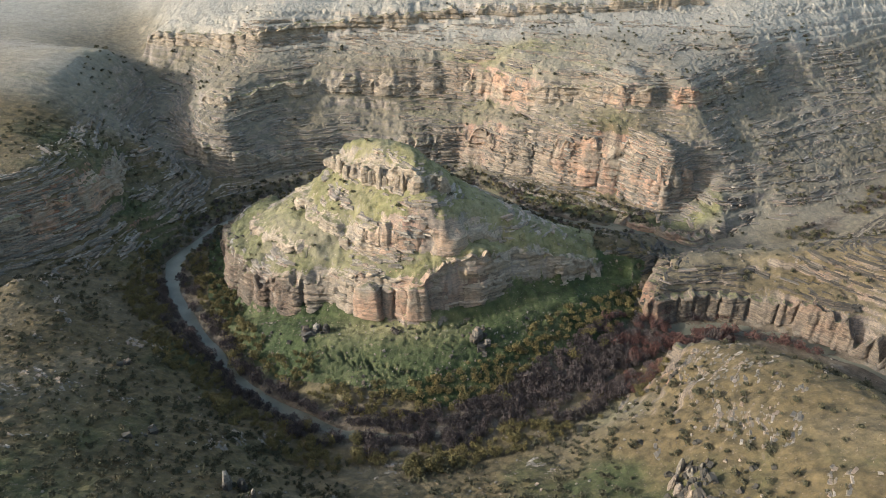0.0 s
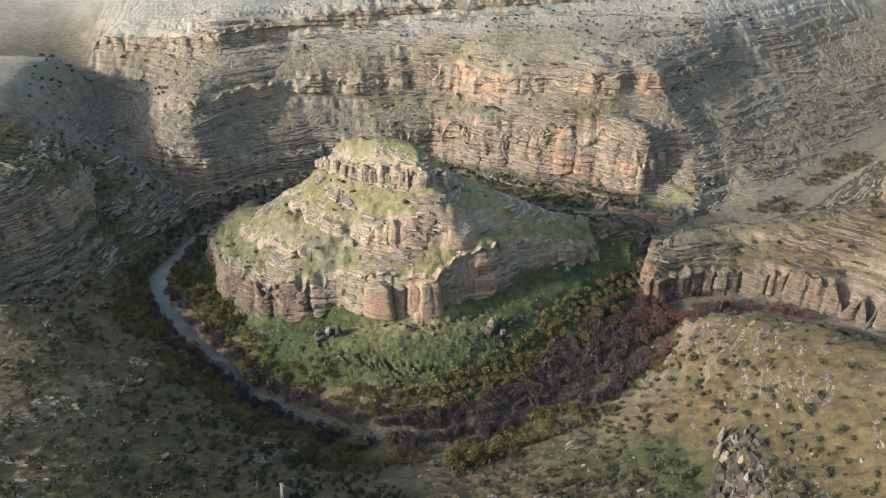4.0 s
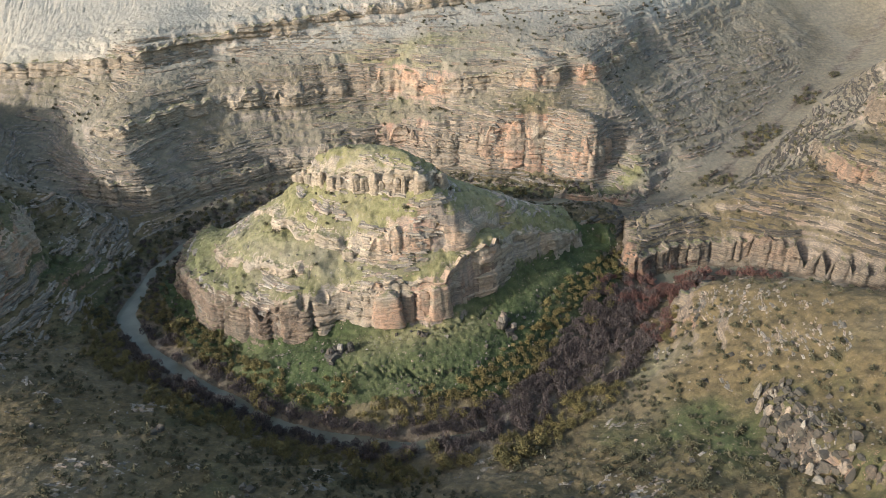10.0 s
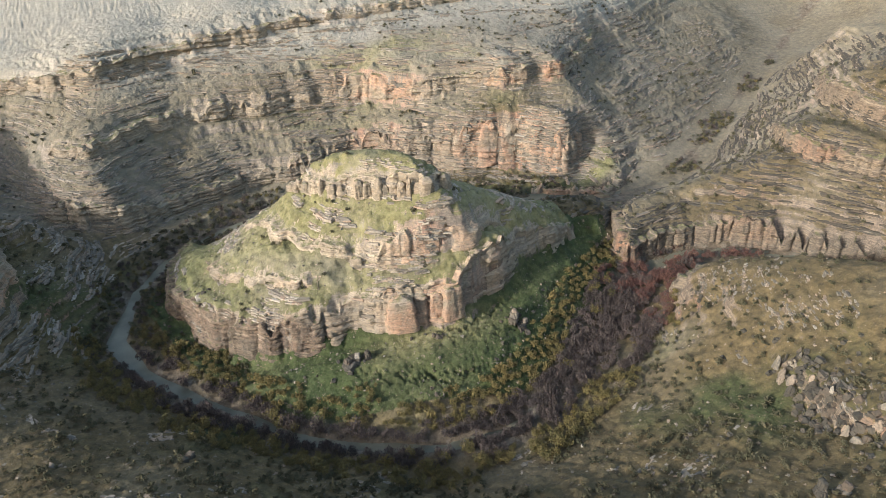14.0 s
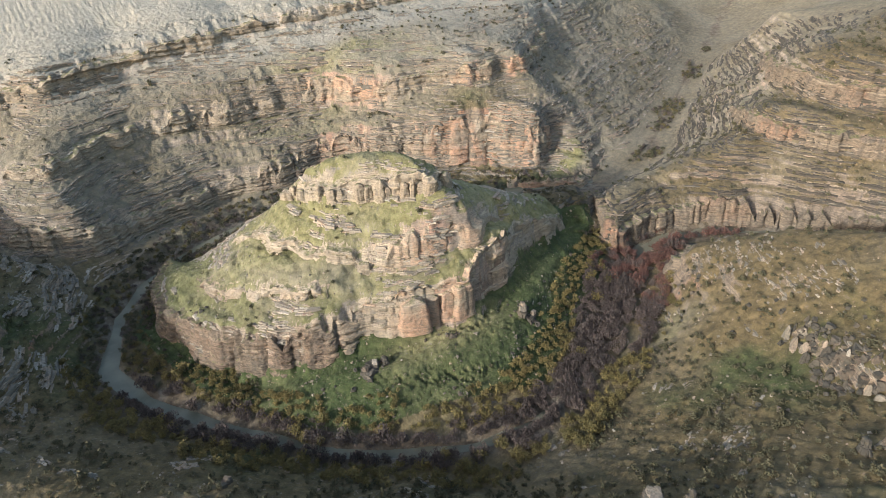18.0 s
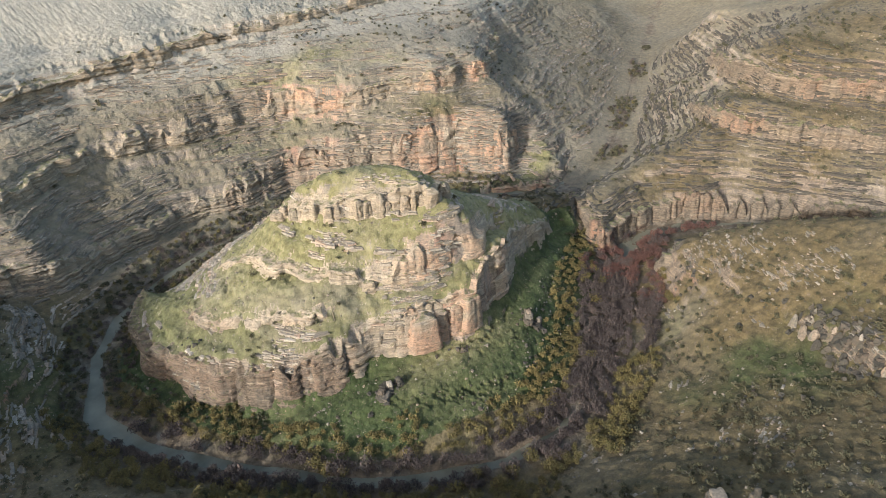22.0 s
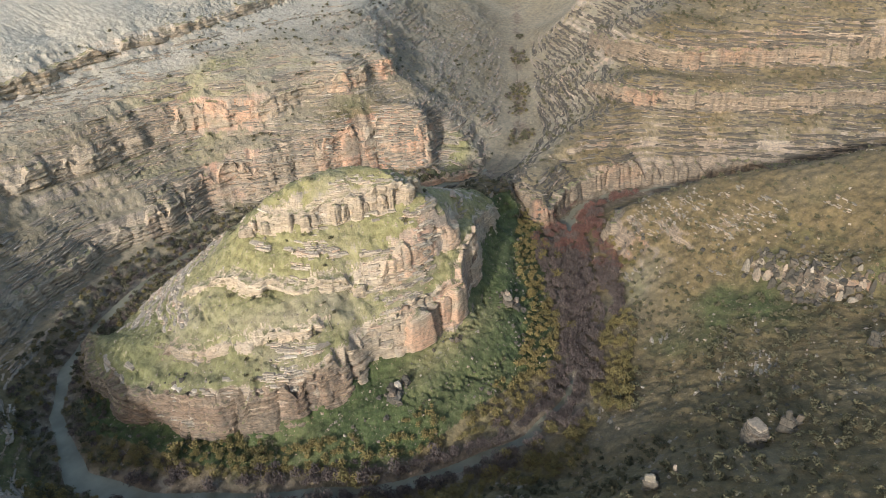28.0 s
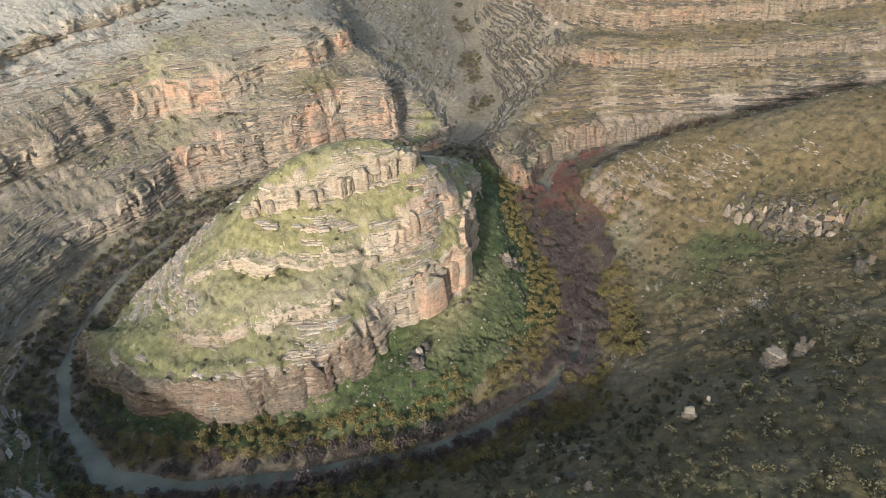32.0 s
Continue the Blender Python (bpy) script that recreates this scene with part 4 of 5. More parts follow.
def shrubs(name, kinds, places, scales, label, category, group):
    """Single shrubs, each with its stems and crown."""
    rng = np.random.default_rng(len(places) + 5)
    z = ground(places[:, 0], places[:, 1])
    for k, q in enumerate(places):
        stems, crown = kinds[k % len(kinds)]
        root = tagged(new(name), label, category, group)
        root.matrix_basis = pose(q[0], q[1], z[k], 0, 0, rng.uniform(0, 360)) @ Matrix.Diagonal((*[scales[k]] * 2, scales[k] * rng.uniform(0.85, 1.2), 1))
        new("branch_framework", stems).parent = root
        new("crown", crown).parent = root


def plant_kinds(seed, count, size, radius, height, upright, leaf, stem_count):
    rng = np.random.default_rng(seed)
    kinds, raw = [], []
    for _ in range(5):
        v, f = leaf_cloud(rng, count, size, radius, height, upright)
        sv, sf = stem_cloud(rng, radius, height, stem_count)
        kinds.append((mesh_of("branch_framework", sv, sf, BARK), mesh_of("crown", v, f, leaf, flat=True)))
        raw.append((v, f))
    return kinds, raw


RUSSET_KINDS, RUSSET_RAW = plant_kinds(1, 170, 0.42, 1.5, 2.4, 0.7, MAROON, 6)
YELLOW_KINDS, YELLOW_RAW = plant_kinds(2, 280, 0.28, 1.45, 2.4, 0.2, YELLOW, 5)
YELLOW_RAW = plant_kinds(4, 115, 0.42, 1.45, 2.4, 0.2, YELLOW, 5)[1]
OLIVE_KINDS, OLIVE_RAW = plant_kinds(3, 60, 0.42, 1.1, 1.5, 0.15, OLIVE, 5)

rng = np.random.default_rng(11)


def river_along(x, y):
    return line_distance(x, y, RIVER)


def front_reach(al):
    """The bend round the front of the butte, by the river's course."""
    return (al > 16.2 / 36) & (al < 29.2 / 36)


def wet(x, y):
    return low(x, y) < 1.6


def low(x, y):
    """Height above the river, with its bed at 2.1."""
    return ground(x, y) - river_level(river_along(x, y)[1]) + 2.1


def russet_ok(x, y):
    d, al = river_along(x, y)
    right = smooth(23.5 / 36, 26 / 36, al)
    w = 7.4 + 4.5 * right * (1 - smooth(28 / 36, 29 / 36, al)) + 5.5 * right * inside(x, y, hill_poly) * (1 - smooth(26 / 36, 27.6 / 36, al)) + 3.2 * vnoise(x, y, 10, 91)
    return ((front_reach(al) & (d < w)) | ((al > 29 / 36) & (al < 31.5 / 36) & (d < 3.4))) & ~wet(x, y) & (low(x, y) < 7) & (vnoise(x, y, 4, 92) > -0.55) & ~((np.abs(d - 6.3 + 1.2 * vnoise(x, y, 16, 99)) < 1.1) & (vnoise(x, y, 24, 100) > -0.3)) & ~((np.abs(d - 3.1 + 1.2 * vnoise(x, y, 18, 103)) < 0.8) & (vnoise(x, y, 20, 104) > 0.0)) & ~((np.abs(d - 10.2 + 1.5 * vnoise(x, y, 18, 108)) < 1.0) & (vnoise(x, y, 26, 109) > -0.35))


def yellow_ok(x, y):
    d, al = river_along(x, y)
    k = vnoise(x, y, 14, 93) + 0.5 * vnoise(x, y, 5, 94)
    far = (4.5 + 5 * inside(x, y, hill_poly)) * smooth(23.5 / 36, 26 / 36, al)
    return (al > 15.5 / 36) & (al < 29.2 / 36) & (d > 6.0 + far) & (d < 18 + 0.6 * far) & (low(x, y) < 9) & (k > -0.15 - 0.55 * (np.abs(d - 10.5 - far) < 3.0)) & (rng.random(len(x)) < 0.9)


def back_ok(x, y):
    d, al = river_along(x, y)
    return (al < 16.5 / 36) & (d < np.where(al < 7 / 36, 5.5, 13) + 4 * vnoise(x, y, 8, 95)) & ((al > 7 / 36) | (vnoise(x, y, 13, 107) > 0.0)) & ~wet(x, y) & (low(x, y) < 9)


def hill_ok(x, y):
    d, _ = river_along(x, y)
    p = 0.30 + 0.55 * vnoise(x, y, 18, 96) + 0.05 * inside(x, y, hill_poly) - 0.34 * inside(x, y, butte_poly) - 0.6 * ((x > -75) & (x < 60) & (y > 155) & (y < 215) & inside(x, y, FRONT))
    p = p + 0.25 * (x < -70) * (y < 300) + 0.25 * inside(x, y, hill_poly) * (y < 118 + 6 * vnoise(x, y, 14, 97)) * (x < 48)
    p = p - 0.14 * (y > 300)
    p = p + 0.5 * np.exp(-((x - 24) / 15) ** 2 - ((y - 106) / 9) ** 2) + 0.2 * inside(x, y, ridge_poly)
    return (rng.random(len(x)) < p) & (d > 13) & (steepness(x, y) < 1.5)


russet = scatter(rng, 28000, (-125, 125, 125, 280), russet_ok, 1.75)
yellow = scatter(rng, 17000, (-125, 100, 120, 290), yellow_ok, 1.95)
back = scatter(rng, 26000, (-125, 330, 225, 380), back_ok, 2.1)
hill = np.concatenate([scatter(rng, 9500, (-190, 260, 60, 400), hill_ok, 2.0), scatter(rng, 6000, (-170, 75, 66, 230), hill_ok, 1.7)])
for name, kinds, raw, pts, lo, hi, mat, label, cat, group in (
        ("russet_shrub", RUSSET_KINDS, RUSSET_RAW, russet, 0.8, 1.45, MAROON, "bare dark russet shrub in the thicket beside the river", "shrub", "russet shrubs along the river"),
        ("willow_bush", YELLOW_KINDS, YELLOW_RAW, yellow, 0.6, 1.2, YELLOW, "yellow-green autumn willow bush on the river flat", "bush", "willow bushes along the river"),
        ("hill_shrub", OLIVE_KINDS, OLIVE_RAW, hill, 0.45, 1.25, OLIVE, "low dark olive shrub on the stony slope", "shrub", "shrubs on the slopes")):
    rng.shuffle(pts)
    sc = rng.uniform(lo, hi, len(pts)) * (1 + 0.4 * (rng.random(len(pts)) < 0.1))
    order = np.argsort(np.hypot(pts[:, 0] + 20, pts[:, 1] - 150)) if name == "hill_shrub" else np.arange(len(pts))
    pts, sc = pts[order], sc[order]
    shrubs(name, kinds, pts[:290], sc[:290], label, cat, group)
    rest = pts[290:]
    if len(rest):
        tip = (rest[:, 0] > 62 + 4 * rng.normal(size=len(rest))) & (rest[:, 1] < 215) & (name == "russet_shrub")
        if tip.any():
            joined("rust_thicket", raw, rest[tip], sc[290:][tip], rng.uniform(0, 6.3, tip.sum()), RUST, "rust-red bare shrubs where the river meets the cliff", "shrub")
        rest, sc = rest[~tip], np.r_[sc[:290], sc[290:][~tip]]
        joined(name + "_thicket", raw, rest, sc[290:], rng.uniform(0, 6.3, len(rest)), mat, label.replace(" shrub ", " shrubs ").replace(" bush ", " bushes "), cat)
big = np.concatenate([np.array((cx, cy)) + rng.normal(size=(m, 2)) * r for cx, cy, r, m in ((-4, 130, 3.0, 9), (-42, 145, 4.0, 5), (-27, 138, 4.0, 4), (22, 168, 4.0, 4), (50, 184, 4.0, 4), (-66, 178, 4, 4))])
shrubs("willow_tree", YELLOW_KINDS, big, rng.uniform(1.3, 1.9, len(big)), "tall yellow-green willow above the river thicket", "tree", "willows above the thicket")
half_ = len(back) // 2
joined("bank_shrubs", OLIVE_RAW, back[:half_], rng.uniform(0.8, 1.6, half_), rng.uniform(0, 6.3, half_), OLIVE, "dark olive shrubs along the far river bank", "shrub")
joined("bank_bushes", YELLOW_RAW, back[half_:half_ + half_ // 2], rng.uniform(0.5, 0.9, half_ // 2), rng.uniform(0, 6.3, half_ // 2), YELLOW, "yellow bushes along the far river bank", "bush")
joined("bank_thicket", RUSSET_RAW, back[half_ + half_ // 2:], rng.uniform(0.5, 1.0, len(back) - half_ - half_ // 2), rng.uniform(0, 6.3, 4000), MAROON, "russet thicket along the far river bank", "shrub")

# stones
def chip(rng, shape, jitter=0.2):
    """A rough six-sided chip of rock."""
    g = np.array([(x, y, z) for x in (-1, 1) for y in (-1, 1) for z in (-1, 1)], float)
    g = g * np.array(shape) * (1 + jitter * rng.normal(size=(8, 1)) * 0.5) + rng.normal(size=(8, 3)) * jitter * np.array(shape)
    g[g[:, 2] > 0, :2] *= 0.85
    return g, np.array([(0, 1, 3, 2), (4, 6, 7, 5), (0, 4, 5, 1), (2, 3, 7, 6), (0, 2, 6, 4), (1, 5, 7, 3)])


CHIPS_RAW = [chip(np.random.default_rng(80 + k), (0.85, 0.7, 0.55)) for k in range(8)]
LEDGES_RAW = [chip(np.random.default_rng(90 + k), (1.25, 0.75, 0.36), 0.14) for k in range(8)]
BLOCKS_RAW = [block(np.random.default_rng(40 + k), 0.1, 0.19, (0.9, 0.75, 0.62)) for k in range(6)]
SLABS_RAW = [block(np.random.default_rng(60 + k), 0.15, 0.10, (1.3, 0.8, 0.38)) for k in range(6)]
BLOCKS = [mesh_of("boulder", v, f, DARK_STONE, flat=True) for v, f in BLOCKS_RAW]
SLABS = [mesh_of("rock_slab", v, f, STONE, flat=True) for v, f in SLABS_RAW]
GREY_SLABS = [mesh_of("rock_slab", v, f, GREY_STONE, flat=True) for v, f in SLABS_RAW]


def boulder(q, size, turn, label="weathered grey boulder lying on the grass slope", flatter=1.0):
    ob = tagged(new("boulder", BLOCKS[int(turn) % 6]), label, "boulder", "boulders on the slopes")
    ob.matrix_basis = pose(q[0], q[1], float(ground(q[0], q[1])) + 0.28 * size * flatter, rng.normal() * 14, rng.normal() * 14, turn) @ Matrix.Diagonal((size, size, size * flatter, 1))
    return ob


# heaps of fallen rock: place, spread, number, largest
for cx, cy, spread, count, most in ((-44, 184, 4, 9, 2.6), (11, 178, 6, 16, 1.9), (-17, 183, 5, 12, 1.5), (2, 168, 4, 8, 1.4), (-24, 166, 7, 8, 1.0), (30, 180, 9, 14, 1.0),
                                    (-22, 92, 4, 6, 1.0), (-49, 107, 3, 4, 0.9), (23, 73, 3, 5, 1.2), (56, 106, 5, 22, 1.6), (52, 98, 5, 26, 1.8), (50, 91, 5, 26, 1.8), (49, 82, 5, 18, 1.8), (64, 100, 8, 24, 1.3), (68, 152, 8, 18, 1.0), (60, 124, 8, 18, 1.0),
                                    (50, 196, 9, 14, 0.9), (-62, 190, 8, 10, 0.9), (-85, 235, 6, 12, 1.1), (-98, 160, 4, 6, 1.6), (-78, 125, 5, 8, 1.6), (45, 84, 6, 10, 1.5), (26, 106, 9, 26, 0.9), (10, 98, 8, 16, 0.8), (-12, 100, 9, 14, 0.7), (38, 74, 6, 12, 1.0)):
    for _ in range(count):
        boulder((cx + rng.normal() * spread * 0.6, cy + rng.normal() * spread * 0.6), 0.75 * most * rng.uniform(0.25, 1.0) ** 1.4, rng.uniform(0, 360), flatter=rng.uniform(0.8, 1.5))


def stone_ok(x, y):
    d, _ = river_along(x, y)
    p = 0.3 + 0.7 * vnoise(x, y, 12, 98) + 0.3 * (steepness(x, y) > 0.6)
    return (rng.random(len(x)) < p * np.where(inside(x, y, hill_poly), 0.55, 1.0)) & ((d > 6) | (rng.random(len(x)) < 0.4))


pts = scatter(rng, 26000, (-180, 240, 70, 395), stone_ok)
n = len(pts)
joined("scattered_stones", CHIPS_RAW, pts, 0.12 + 0.45 * rng.random(n) ** 3, rng.uniform(0, 6.3, n), GREY_STONE, "loose pale stones scattered over the slopes", "stones", 0.0, 0.3)


# broken slabs along the beds, as pieces of the land that they crop out of
def bed_edges(thick, seed):
    """Places on the ground where a bed of rock comes out, and each bed's number."""
    lev = np.floor(BEDS / thick + 0.1 * vnoise(GX, GY, 14, seed))
    out = []
    for dy, dx in ((0, 1), (1, 0)):
        a, b = lev[:lev.shape[0] - dy, :lev.shape[1] - dx], lev[dy:, dx:]
        j, i = np.nonzero(a != b)
        out.append(np.stack([GX[j, i] + 0.5 * (GX[j + dy, i + dx] - GX[j, i]), GY[j, i] + 0.5 * (GY[j + dy, i + dx] - GY[j, i]), np.maximum(a, b)[j, i]], 1))
    e = np.concatenate(out)
    return e[(e[:, 0] > -168) & (e[:, 0] < 292) & (e[:, 1] > 70) & (e[:, 1] < 388)]


def owner_of(x, y):
    return np.where(inside(x, y, butte_poly), 0, np.where(inside(x, y, ridge_poly), 2, np.where(inside(x, y, hill_poly), 1, 3)))


e3 = bed_edges(1.5, 203)
e3 = e3[rng.random(len(e3)) < 0.4]
e = np.concatenate([bed_edges(2.6, 201), bed_edges(4.1, 202), e3])
ex, ey = e[:, 0], e[:, 1]
own = owner_of(ex, ey)
hard = 0.5 + 0.5 * lattice(e[:, 2], 0 * e[:, 2], 204)
patch = vnoise(ex, ey, 13, 205) + 0.5 * vnoise(ex, ey, 5, 206)
nose = np.exp(-((ex - 74) / 13) ** 2 - ((ey - 138) / 26) ** 2) + 0.8 * np.exp(-((ex - 52) / 10) ** 2 - ((ey - 95) / 14) ** 2)
need = np.choose(own, [0.55 - 0.75 * hard, 1.0 - 1.45 * nose - 0.4 * hard, 0.08 - 0.6 * hard, 0.12 - 0.5 * hard])
share = np.choose(own, [0.5, 0.5, 0.5, 0.48])
dome = np.exp(-((ex + 18) / 13) ** 2 - ((ey - 229) / 7) ** 2)
st = steepness(ex, ey)
ok = (patch > need) & (rng.random(len(ex)) < share) & (river_along(ex, ey)[0] > 11) & ~inside(ex, ey, FRONT) & (st > 0.3) & (dome < 0.4)
pts, own, hard = e[ok, :2] + rng.normal(size=(ok.sum(), 2)) * np.choose(own[ok], [0.1, 0.25, 0.1, 0.12])[:, None], own[ok], hard[ok]
gz = ground(pts[:, 0], pts[:, 1])
gx_ = ground(pts[:, 0] + 5, pts[:, 1]) - ground(pts[:, 0] - 5, pts[:, 1])
gy_ = ground(pts[:, 0], pts[:, 1] + 5) - ground(pts[:, 0], pts[:, 1] - 5)
along = np.arctan2(gx_, -gy_) + rng.normal(size=len(pts)) * np.choose(own, [0.09, 0.16, 0.05, 0.06])
size = (0.55 + 0.6 * hard) * rng.uniform(0.6, 1.25, len(pts)) * np.choose(own, [0.95, 0.55, 0.9, 0.92])
sc = np.stack([size * rng.uniform(0.7, 1.5, len(pts)) * np.choose(own, [1.05, 1.0, 2.0, 1.8]), size * rng.uniform(0.6, 1.0, len(pts)), size * rng.uniform(0.6, 1.2, len(pts)) * np.choose(own, [0.8, 1.0, 0.75, 0.75])], 1)
for k, name in ((0, "butte"), (1, "hillside"), (2, "ridge"), (3, "canyon_wall")):
    idx = np.flatnonzero(own == k)
    rng.shuffle(idx)
    for i in idx[:300]:
        ob = new("rock_slab", (SLABS if k == 0 else GREY_SLABS)[int(i) % 6])
        ob.parent = land[name]
        ob.matrix_basis = pose(pts[i, 0], pts[i, 1], gz[i] + 0.05 * size[i], rng.normal() * 4, rng.normal() * 4, math.degrees(along[i])) @ Matrix.Diagonal((*sc[i], 1))
    rest = idx[300:]
    if len(rest):
        # The ridge's slabs take the dark stone to paint its shade.
        joined("ledge_rock", LEDGES_RAW, pts[rest], sc[rest], along[rest], (STONE, GREY_STONE, DARK_STONE, GREY_STONE)[k], "broken rock slabs along the ledges", "rocks", 0.1, 0.03)


# ---- standing stacks and buttresses of bedded rock ----
def pier(width, depth, height, seed, power=4.0, beds=7, taper=0.12, dome=0.1, wild=1.0, n=40, m=30):
    """A squarish pier of rock: notched beds, cracked faces and an uneven top."""
    rr = np.random.default_rng(seed)
    edges = np.r_[0, np.cumsum(rr.exponential(1.0, beds * 3) + 0.25)]
    edges *= height / edges[beds]
    u = np.linspace(0, 1, m)[:, None]
    a = np.linspace(0, 2 * math.pi, n, endpoint=False)[None]
    z = u * height + 0 * a
    lean = 0.1 * height * rr.normal(size=2) * 0.35
    b = np.clip(np.searchsorted(edges, z + 0.25 * np.sin(a + seed)) - 1, 0, len(edges) - 2)
    f = np.clip((z - edges[b]) / (edges[b + 1] - edges[b]), 0, 1)
    sector = np.floor(a / (2 * math.pi) * rr.integers(6, 10) + 0.4 * np.sin(2 * a + seed))
    r = (np.abs(np.cos(a)) ** power + np.abs(np.sin(a)) ** power) ** (-1 / power)
    crack = np.cos(rr.integers(3, 6) * a + rr.uniform(0, 6) + 0.5 * u)
    g = 1 + taper * (0.5 - u) + wild * (0.045 * lattice(b, 0 * b, seed) + 0.055 * lattice(b, sector + 0 * b, seed + 1) - 0.045 * np.abs(2 * f - 1) ** 8 - 0.13 * smooth(0.9, 1.0, crack))
    size = 0.5 * (width + depth)
    g = g + wild * 0.16 * fbm(a * size * 0.5 + 50 * seed, z, size * 0.35, seed + 2, 4) * np.sin(a / 2) ** 0.3
    g = g * np.sqrt(np.clip(1 - np.clip((u - 1 + dome) / dome, 0, 1) ** 2, 0.0, 1))
    x = 0.5 * width * r * g * np.cos(a) + lean[0] * u
    y = 0.5 * depth * r * g * np.sin(a) + lean[1] * u
    z = z + 0.05 * height * vnoise(x + 31 * seed, y, 0.4 * size, seed + 3) * u
    v = np.stack([x, y, z], -1).reshape(-1, 3)
    j = np.arange(n)
    k = np.arange(m - 1)[:, None] * n
    return v, np.stack([k + j, k + (j + 1) % n, k + n + (j + 1) % n, k + n + j], -1).reshape(-1, 4)


def rock_stack(x, y, turn, beds, label, category="rock stack"):
    """A stump of rock: beds one on another, each (width, depth, thickness, shift, lean, material)."""
    root = tagged(new("rock_stack"), label, category)
    root.matrix_basis = pose(x, y, float(ground(x, y)) - 0.8, 0, 0, turn)
    h = 0.0
    for k, (width, depth, thick, shift, lean, mat) in enumerate(beds):
        v, f = pier(width, depth, thick, int(abs(x * 7 + y * 3)) + 11 * k, 4.2, max(2, int(thick / 0.5)), 0.15, 0.2, 1.5, 30, 16)
        ob = new("rock_bed", mesh_of("rock_bed", v, f, mat, flat=True))
        ob.parent = root
        ob.matrix_basis = pose(shift, 0, h, 0, lean, 8 * k)
        h += thick * 0.86
    return root


G_, D_ = GREY_STONE, DARK_STONE
rock_stack(-26, 91.3, 20, ((6.6, 5.4, 2.6, 0, 0, D_), (5.4, 4.4, 1.7, 0.2, 2, D_), (5.9, 4.6, 0.8, 0.1, 2, D_), (4.8, 3.8, 0.7, 0.3, 3, D_), (5.5, 4.0, 0.6, 0.2, 3, D_), (4.6, 3.3, 0.6, 0.4, 4, G_)), "squat rock stump with buff foot and layered grey top")
rock_stack(-20.6, 85.4, 70, ((4.4, 3.0, 2.8, 0, 0, D_), (3.0, 2.0, 2.2, 0.4, 10, D_), (1.5, 1.1, 2.4, 0.5, 12, D_)), "leaning jagged dark rock pinnacle beside the stump", "rock pinnacle")
rock_stack(-18.4, 84.2, 130, ((2.6, 1.6, 2.4, 0, -12, D_), (1.6, 0.9, 1.8, -0.5, -18, D_)), "slanting dark rock blade leaning on a pinnacle", "rock blade")
rock_stack(-50.2, 107, 100, ((3.4, 1.9, 3.6, 0, 6, D_), (2.5, 1.3, 2.2, 0.2, 12, G_)), "upright buff rock blade on the grassy slope", "rock blade")
rock_stack(-47.0, 107.6, 130, ((3.0, 1.7, 3.2, 0, -6, D_), (2.0, 1.1, 1.7, -0.2, -10, D_)), "upright buff rock blade on the grassy slope", "rock blade")
rock_stack(-43.5, 103.6, 60, ((1.5, 0.9, 2.2, 0, 8, D_), (0.9, 0.6, 1.4, 0.2, 12, G_)), "thin pale rock blade on the grassy slope", "rock blade")
rock_stack(22, 73, 60, ((3.4, 2.2, 2.4, 0, 8, D_), (2.4, 1.5, 2.4, 0.4, 14, D_)), "upright weathered rock among hillside grass", "rock blade")
rock_stack(26, 71, 110, ((3.0, 2.0, 2.2, 0, -5, D_), (2.0, 1.3, 2.2, -0.2, -10, D_)), "upright weathered rock among hillside grass", "rock blade")
rock_stack(-46.5, 184, 15, ((3.2, 3.0, 2.6, 0, 4, D_), (2.4, 2.2, 1.5, 0.1, 6, D_)), "dark split boulder on the green slope", "boulder")
rock_stack(-43.0, 184.6, 60, ((2.6, 2.4, 3.0, 0, -4, D_), (1.8, 1.6, 1.4, 0.1, 0, G_)), "dark split boulder on the green slope", "boulder")
rock_stack(-39.6, 184.2, 95, ((2.8, 2.2, 2.8, 0, 7, D_), (2.0, 1.6, 1.0, 0.2, 8, D_)), "dark split boulder on the green slope", "boulder")
rock_stack(11, 178.5, 40, ((4.6, 3.4, 2.4, 0, 0, D_), (3.2, 2.6, 1.9, 0.3, 6, G_), (1.8, 1.5, 1.2, 0.4, 8, G_)), "pale fallen crag standing on the grass", "crag")
rock_stack(14.5, 177.0, 10, ((3.0, 2.4, 2.0, 0, -5, D_), (2.0, 1.6, 1.4, 0.2, 4, G_)), "pale fallen crag standing on the grass", "crag")


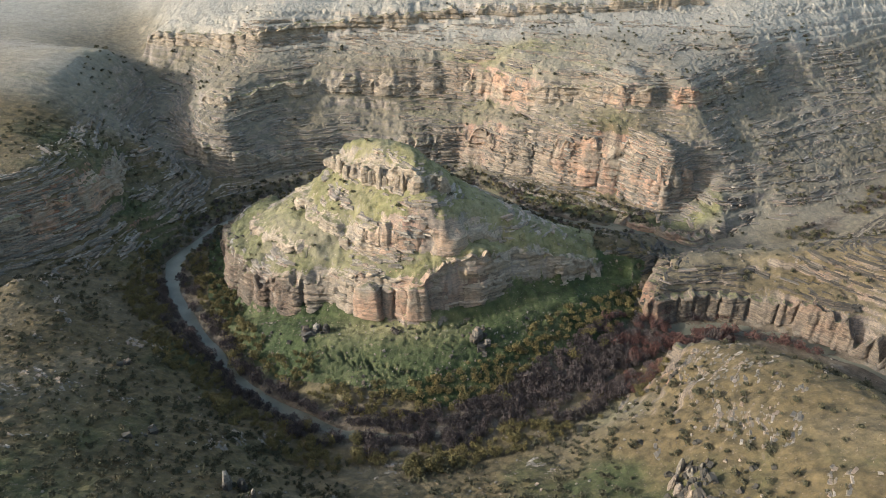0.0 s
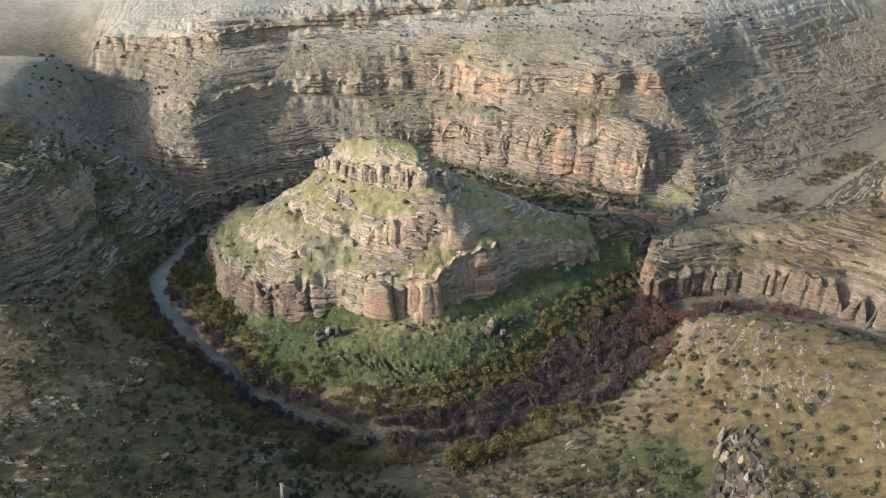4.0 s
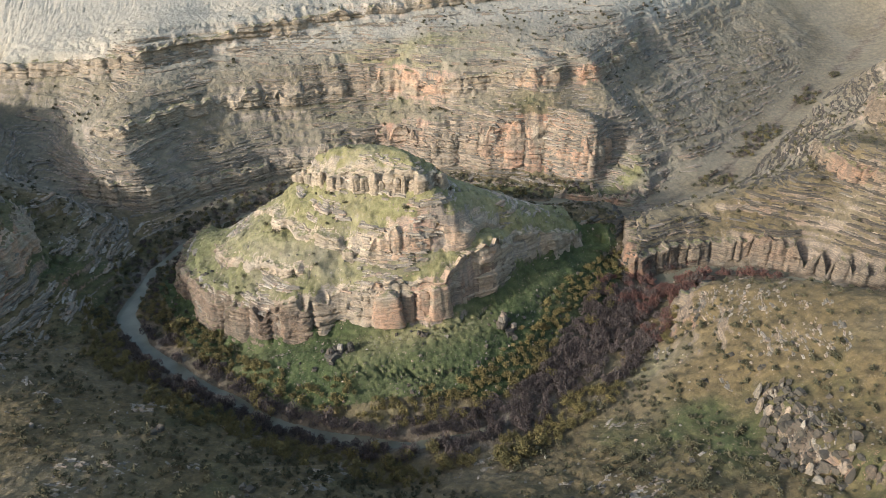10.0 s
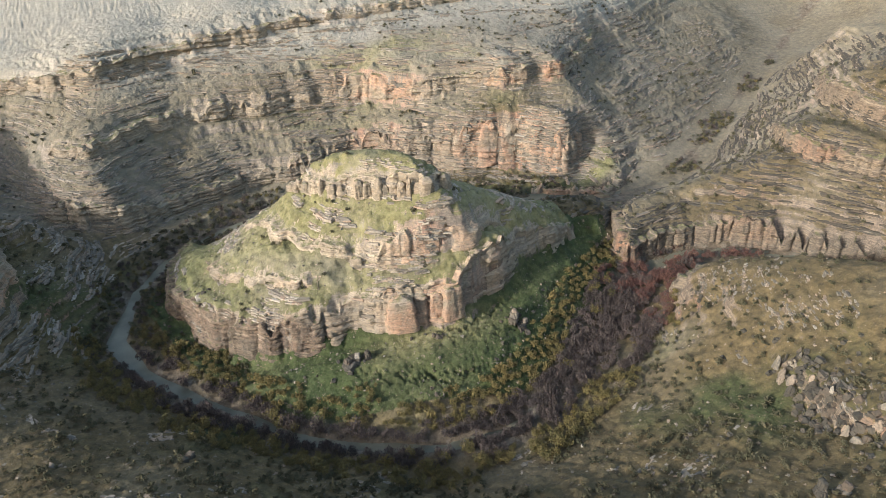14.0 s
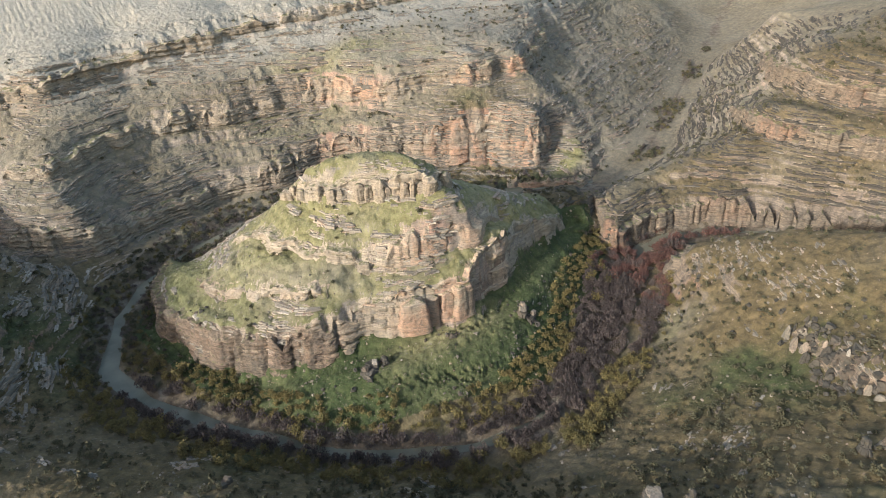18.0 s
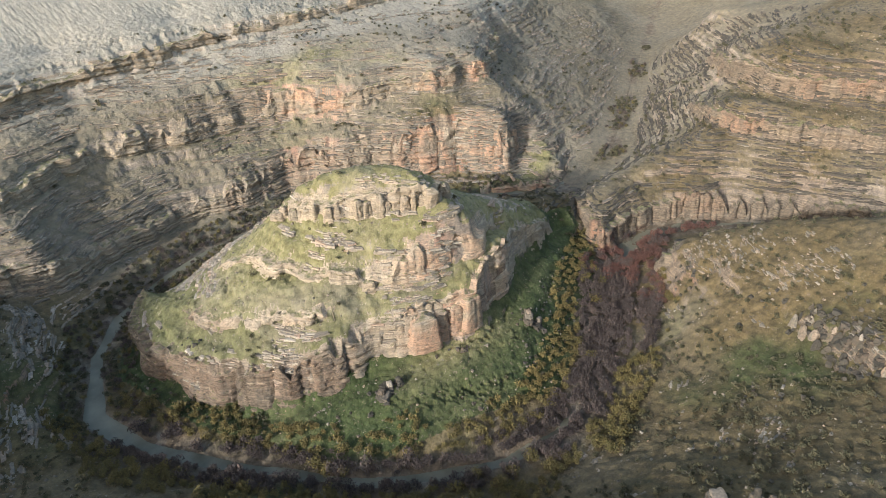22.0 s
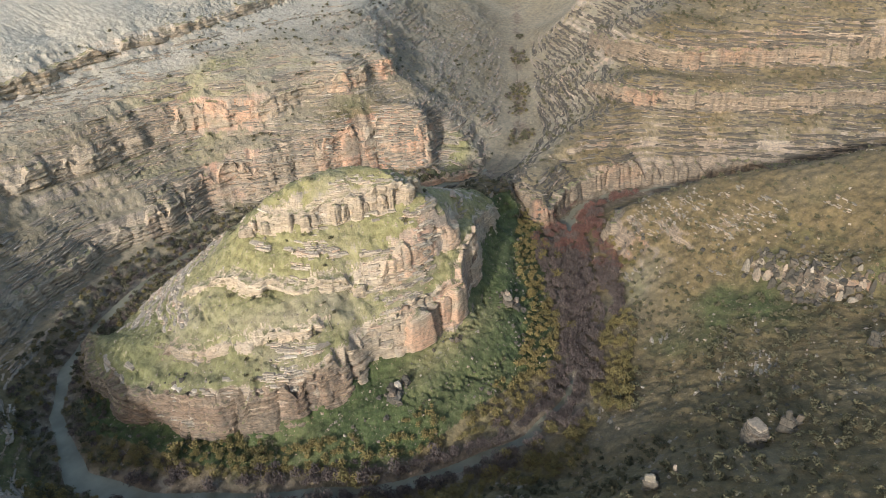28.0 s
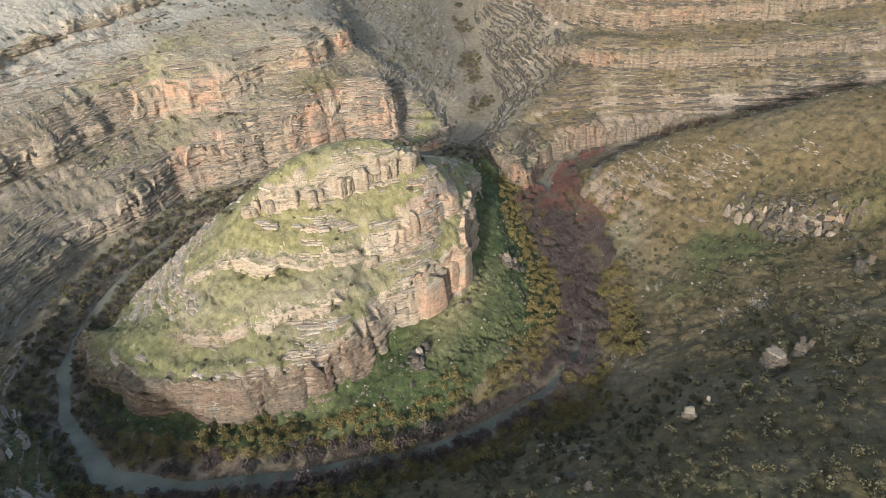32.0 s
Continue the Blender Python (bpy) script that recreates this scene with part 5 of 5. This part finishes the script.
def buttress(x, y, foot, height, width, depth, turn, seed, power=4.0, dome=0.1, owner="butte", pale_=0.6, material=None, wild=0.8):
    v, f = pier(width, depth, height, seed, power, max(3, int(height / 1.1)), 0.3, dome, wild)
    cov = np.zeros((len(v), 4))
    cov[:, 1] = float(redness(np.array([x]), np.array([y]))[0])
    cov[:, 3] = pale_
    ob = new("rock_buttress", mesh_of("rock_buttress", v, f, material or ROCK, cov, material is not None))
    ob.parent = land[owner]
    ob.matrix_basis = pose(x, y, foot, 0, 0, turn)
    return ob


cap = warped(resample(BUTTE_CAP, 2.4))
for k, q in enumerate(cap[:-1]):
    if rng.random() < 0.38:
        continue
    d = cap[k + 1] - q
    ang = math.degrees(math.atan2(d[1], d[0]))
    nx_, ny_ = d[1] / math.hypot(d[0], d[1]), -d[0] / math.hypot(d[0], d[1])
    w_ = rng.choice((1.6, 2.4, 3.2, 4.6))
    gap = rng.uniform(0.5, 1.9)
    buttress(q[0] + nx_ * gap, q[1] + ny_ * gap, q[2] - 1.4, (q[3] - q[2]) * rng.uniform(0.45, 1.05) + 1.6, w_, w_ * rng.uniform(0.7, 1.0), ang + rng.normal() * 22, 300 + k, rng.uniform(2.6, 6.0), rng.uniform(0.12, 0.5), wild=1.5)
for k, (x, y, foot, height, w_, turn) in enumerate(((-25.0, 190.4, 15.6, 12.4, 10.0, -16), (-18.8, 189.4, 16.0, 11.2, 5.4, -24), (-8.0, 187.0, 16.8, 13.0, 7.6, 4),
                                                    (-34.0, 206.0, 30.5, 6.4, 4.6, -30), (-28.8, 204.2, 31.0, 6.0, 4.2, -22),
                                                    (-13.5, 188.4, 17.0, 10.5, 5.0, -14))):
    buttress(x, y, foot, height, w_, w_ * 0.7, turn, 340 + k, 5.5, 0.12)
crag = warped(resample(HILL_CLIFF, 2.3))
for k, q in enumerate(crag):
    for row in range(3):
        x, y = q[0] - 2.0 + 2.6 * row + rng.normal() * 1.0, q[1] + rng.normal() * 1.1
        w_ = rng.uniform(0.9, 2.9)
        buttress(x, y, float(ground(x, y)) - 1.8, 2.2 + rng.uniform(0.3, 4.2) * (1 - 0.3 * row), w_, w_ * rng.uniform(0.4, 0.8), rng.uniform(40, 130), 400 + 3 * k + row, rng.uniform(2.2, 3.4), 0.5, "hillside", 0.0, D_ if rng.random() < 0.75 else G_, 1.9)
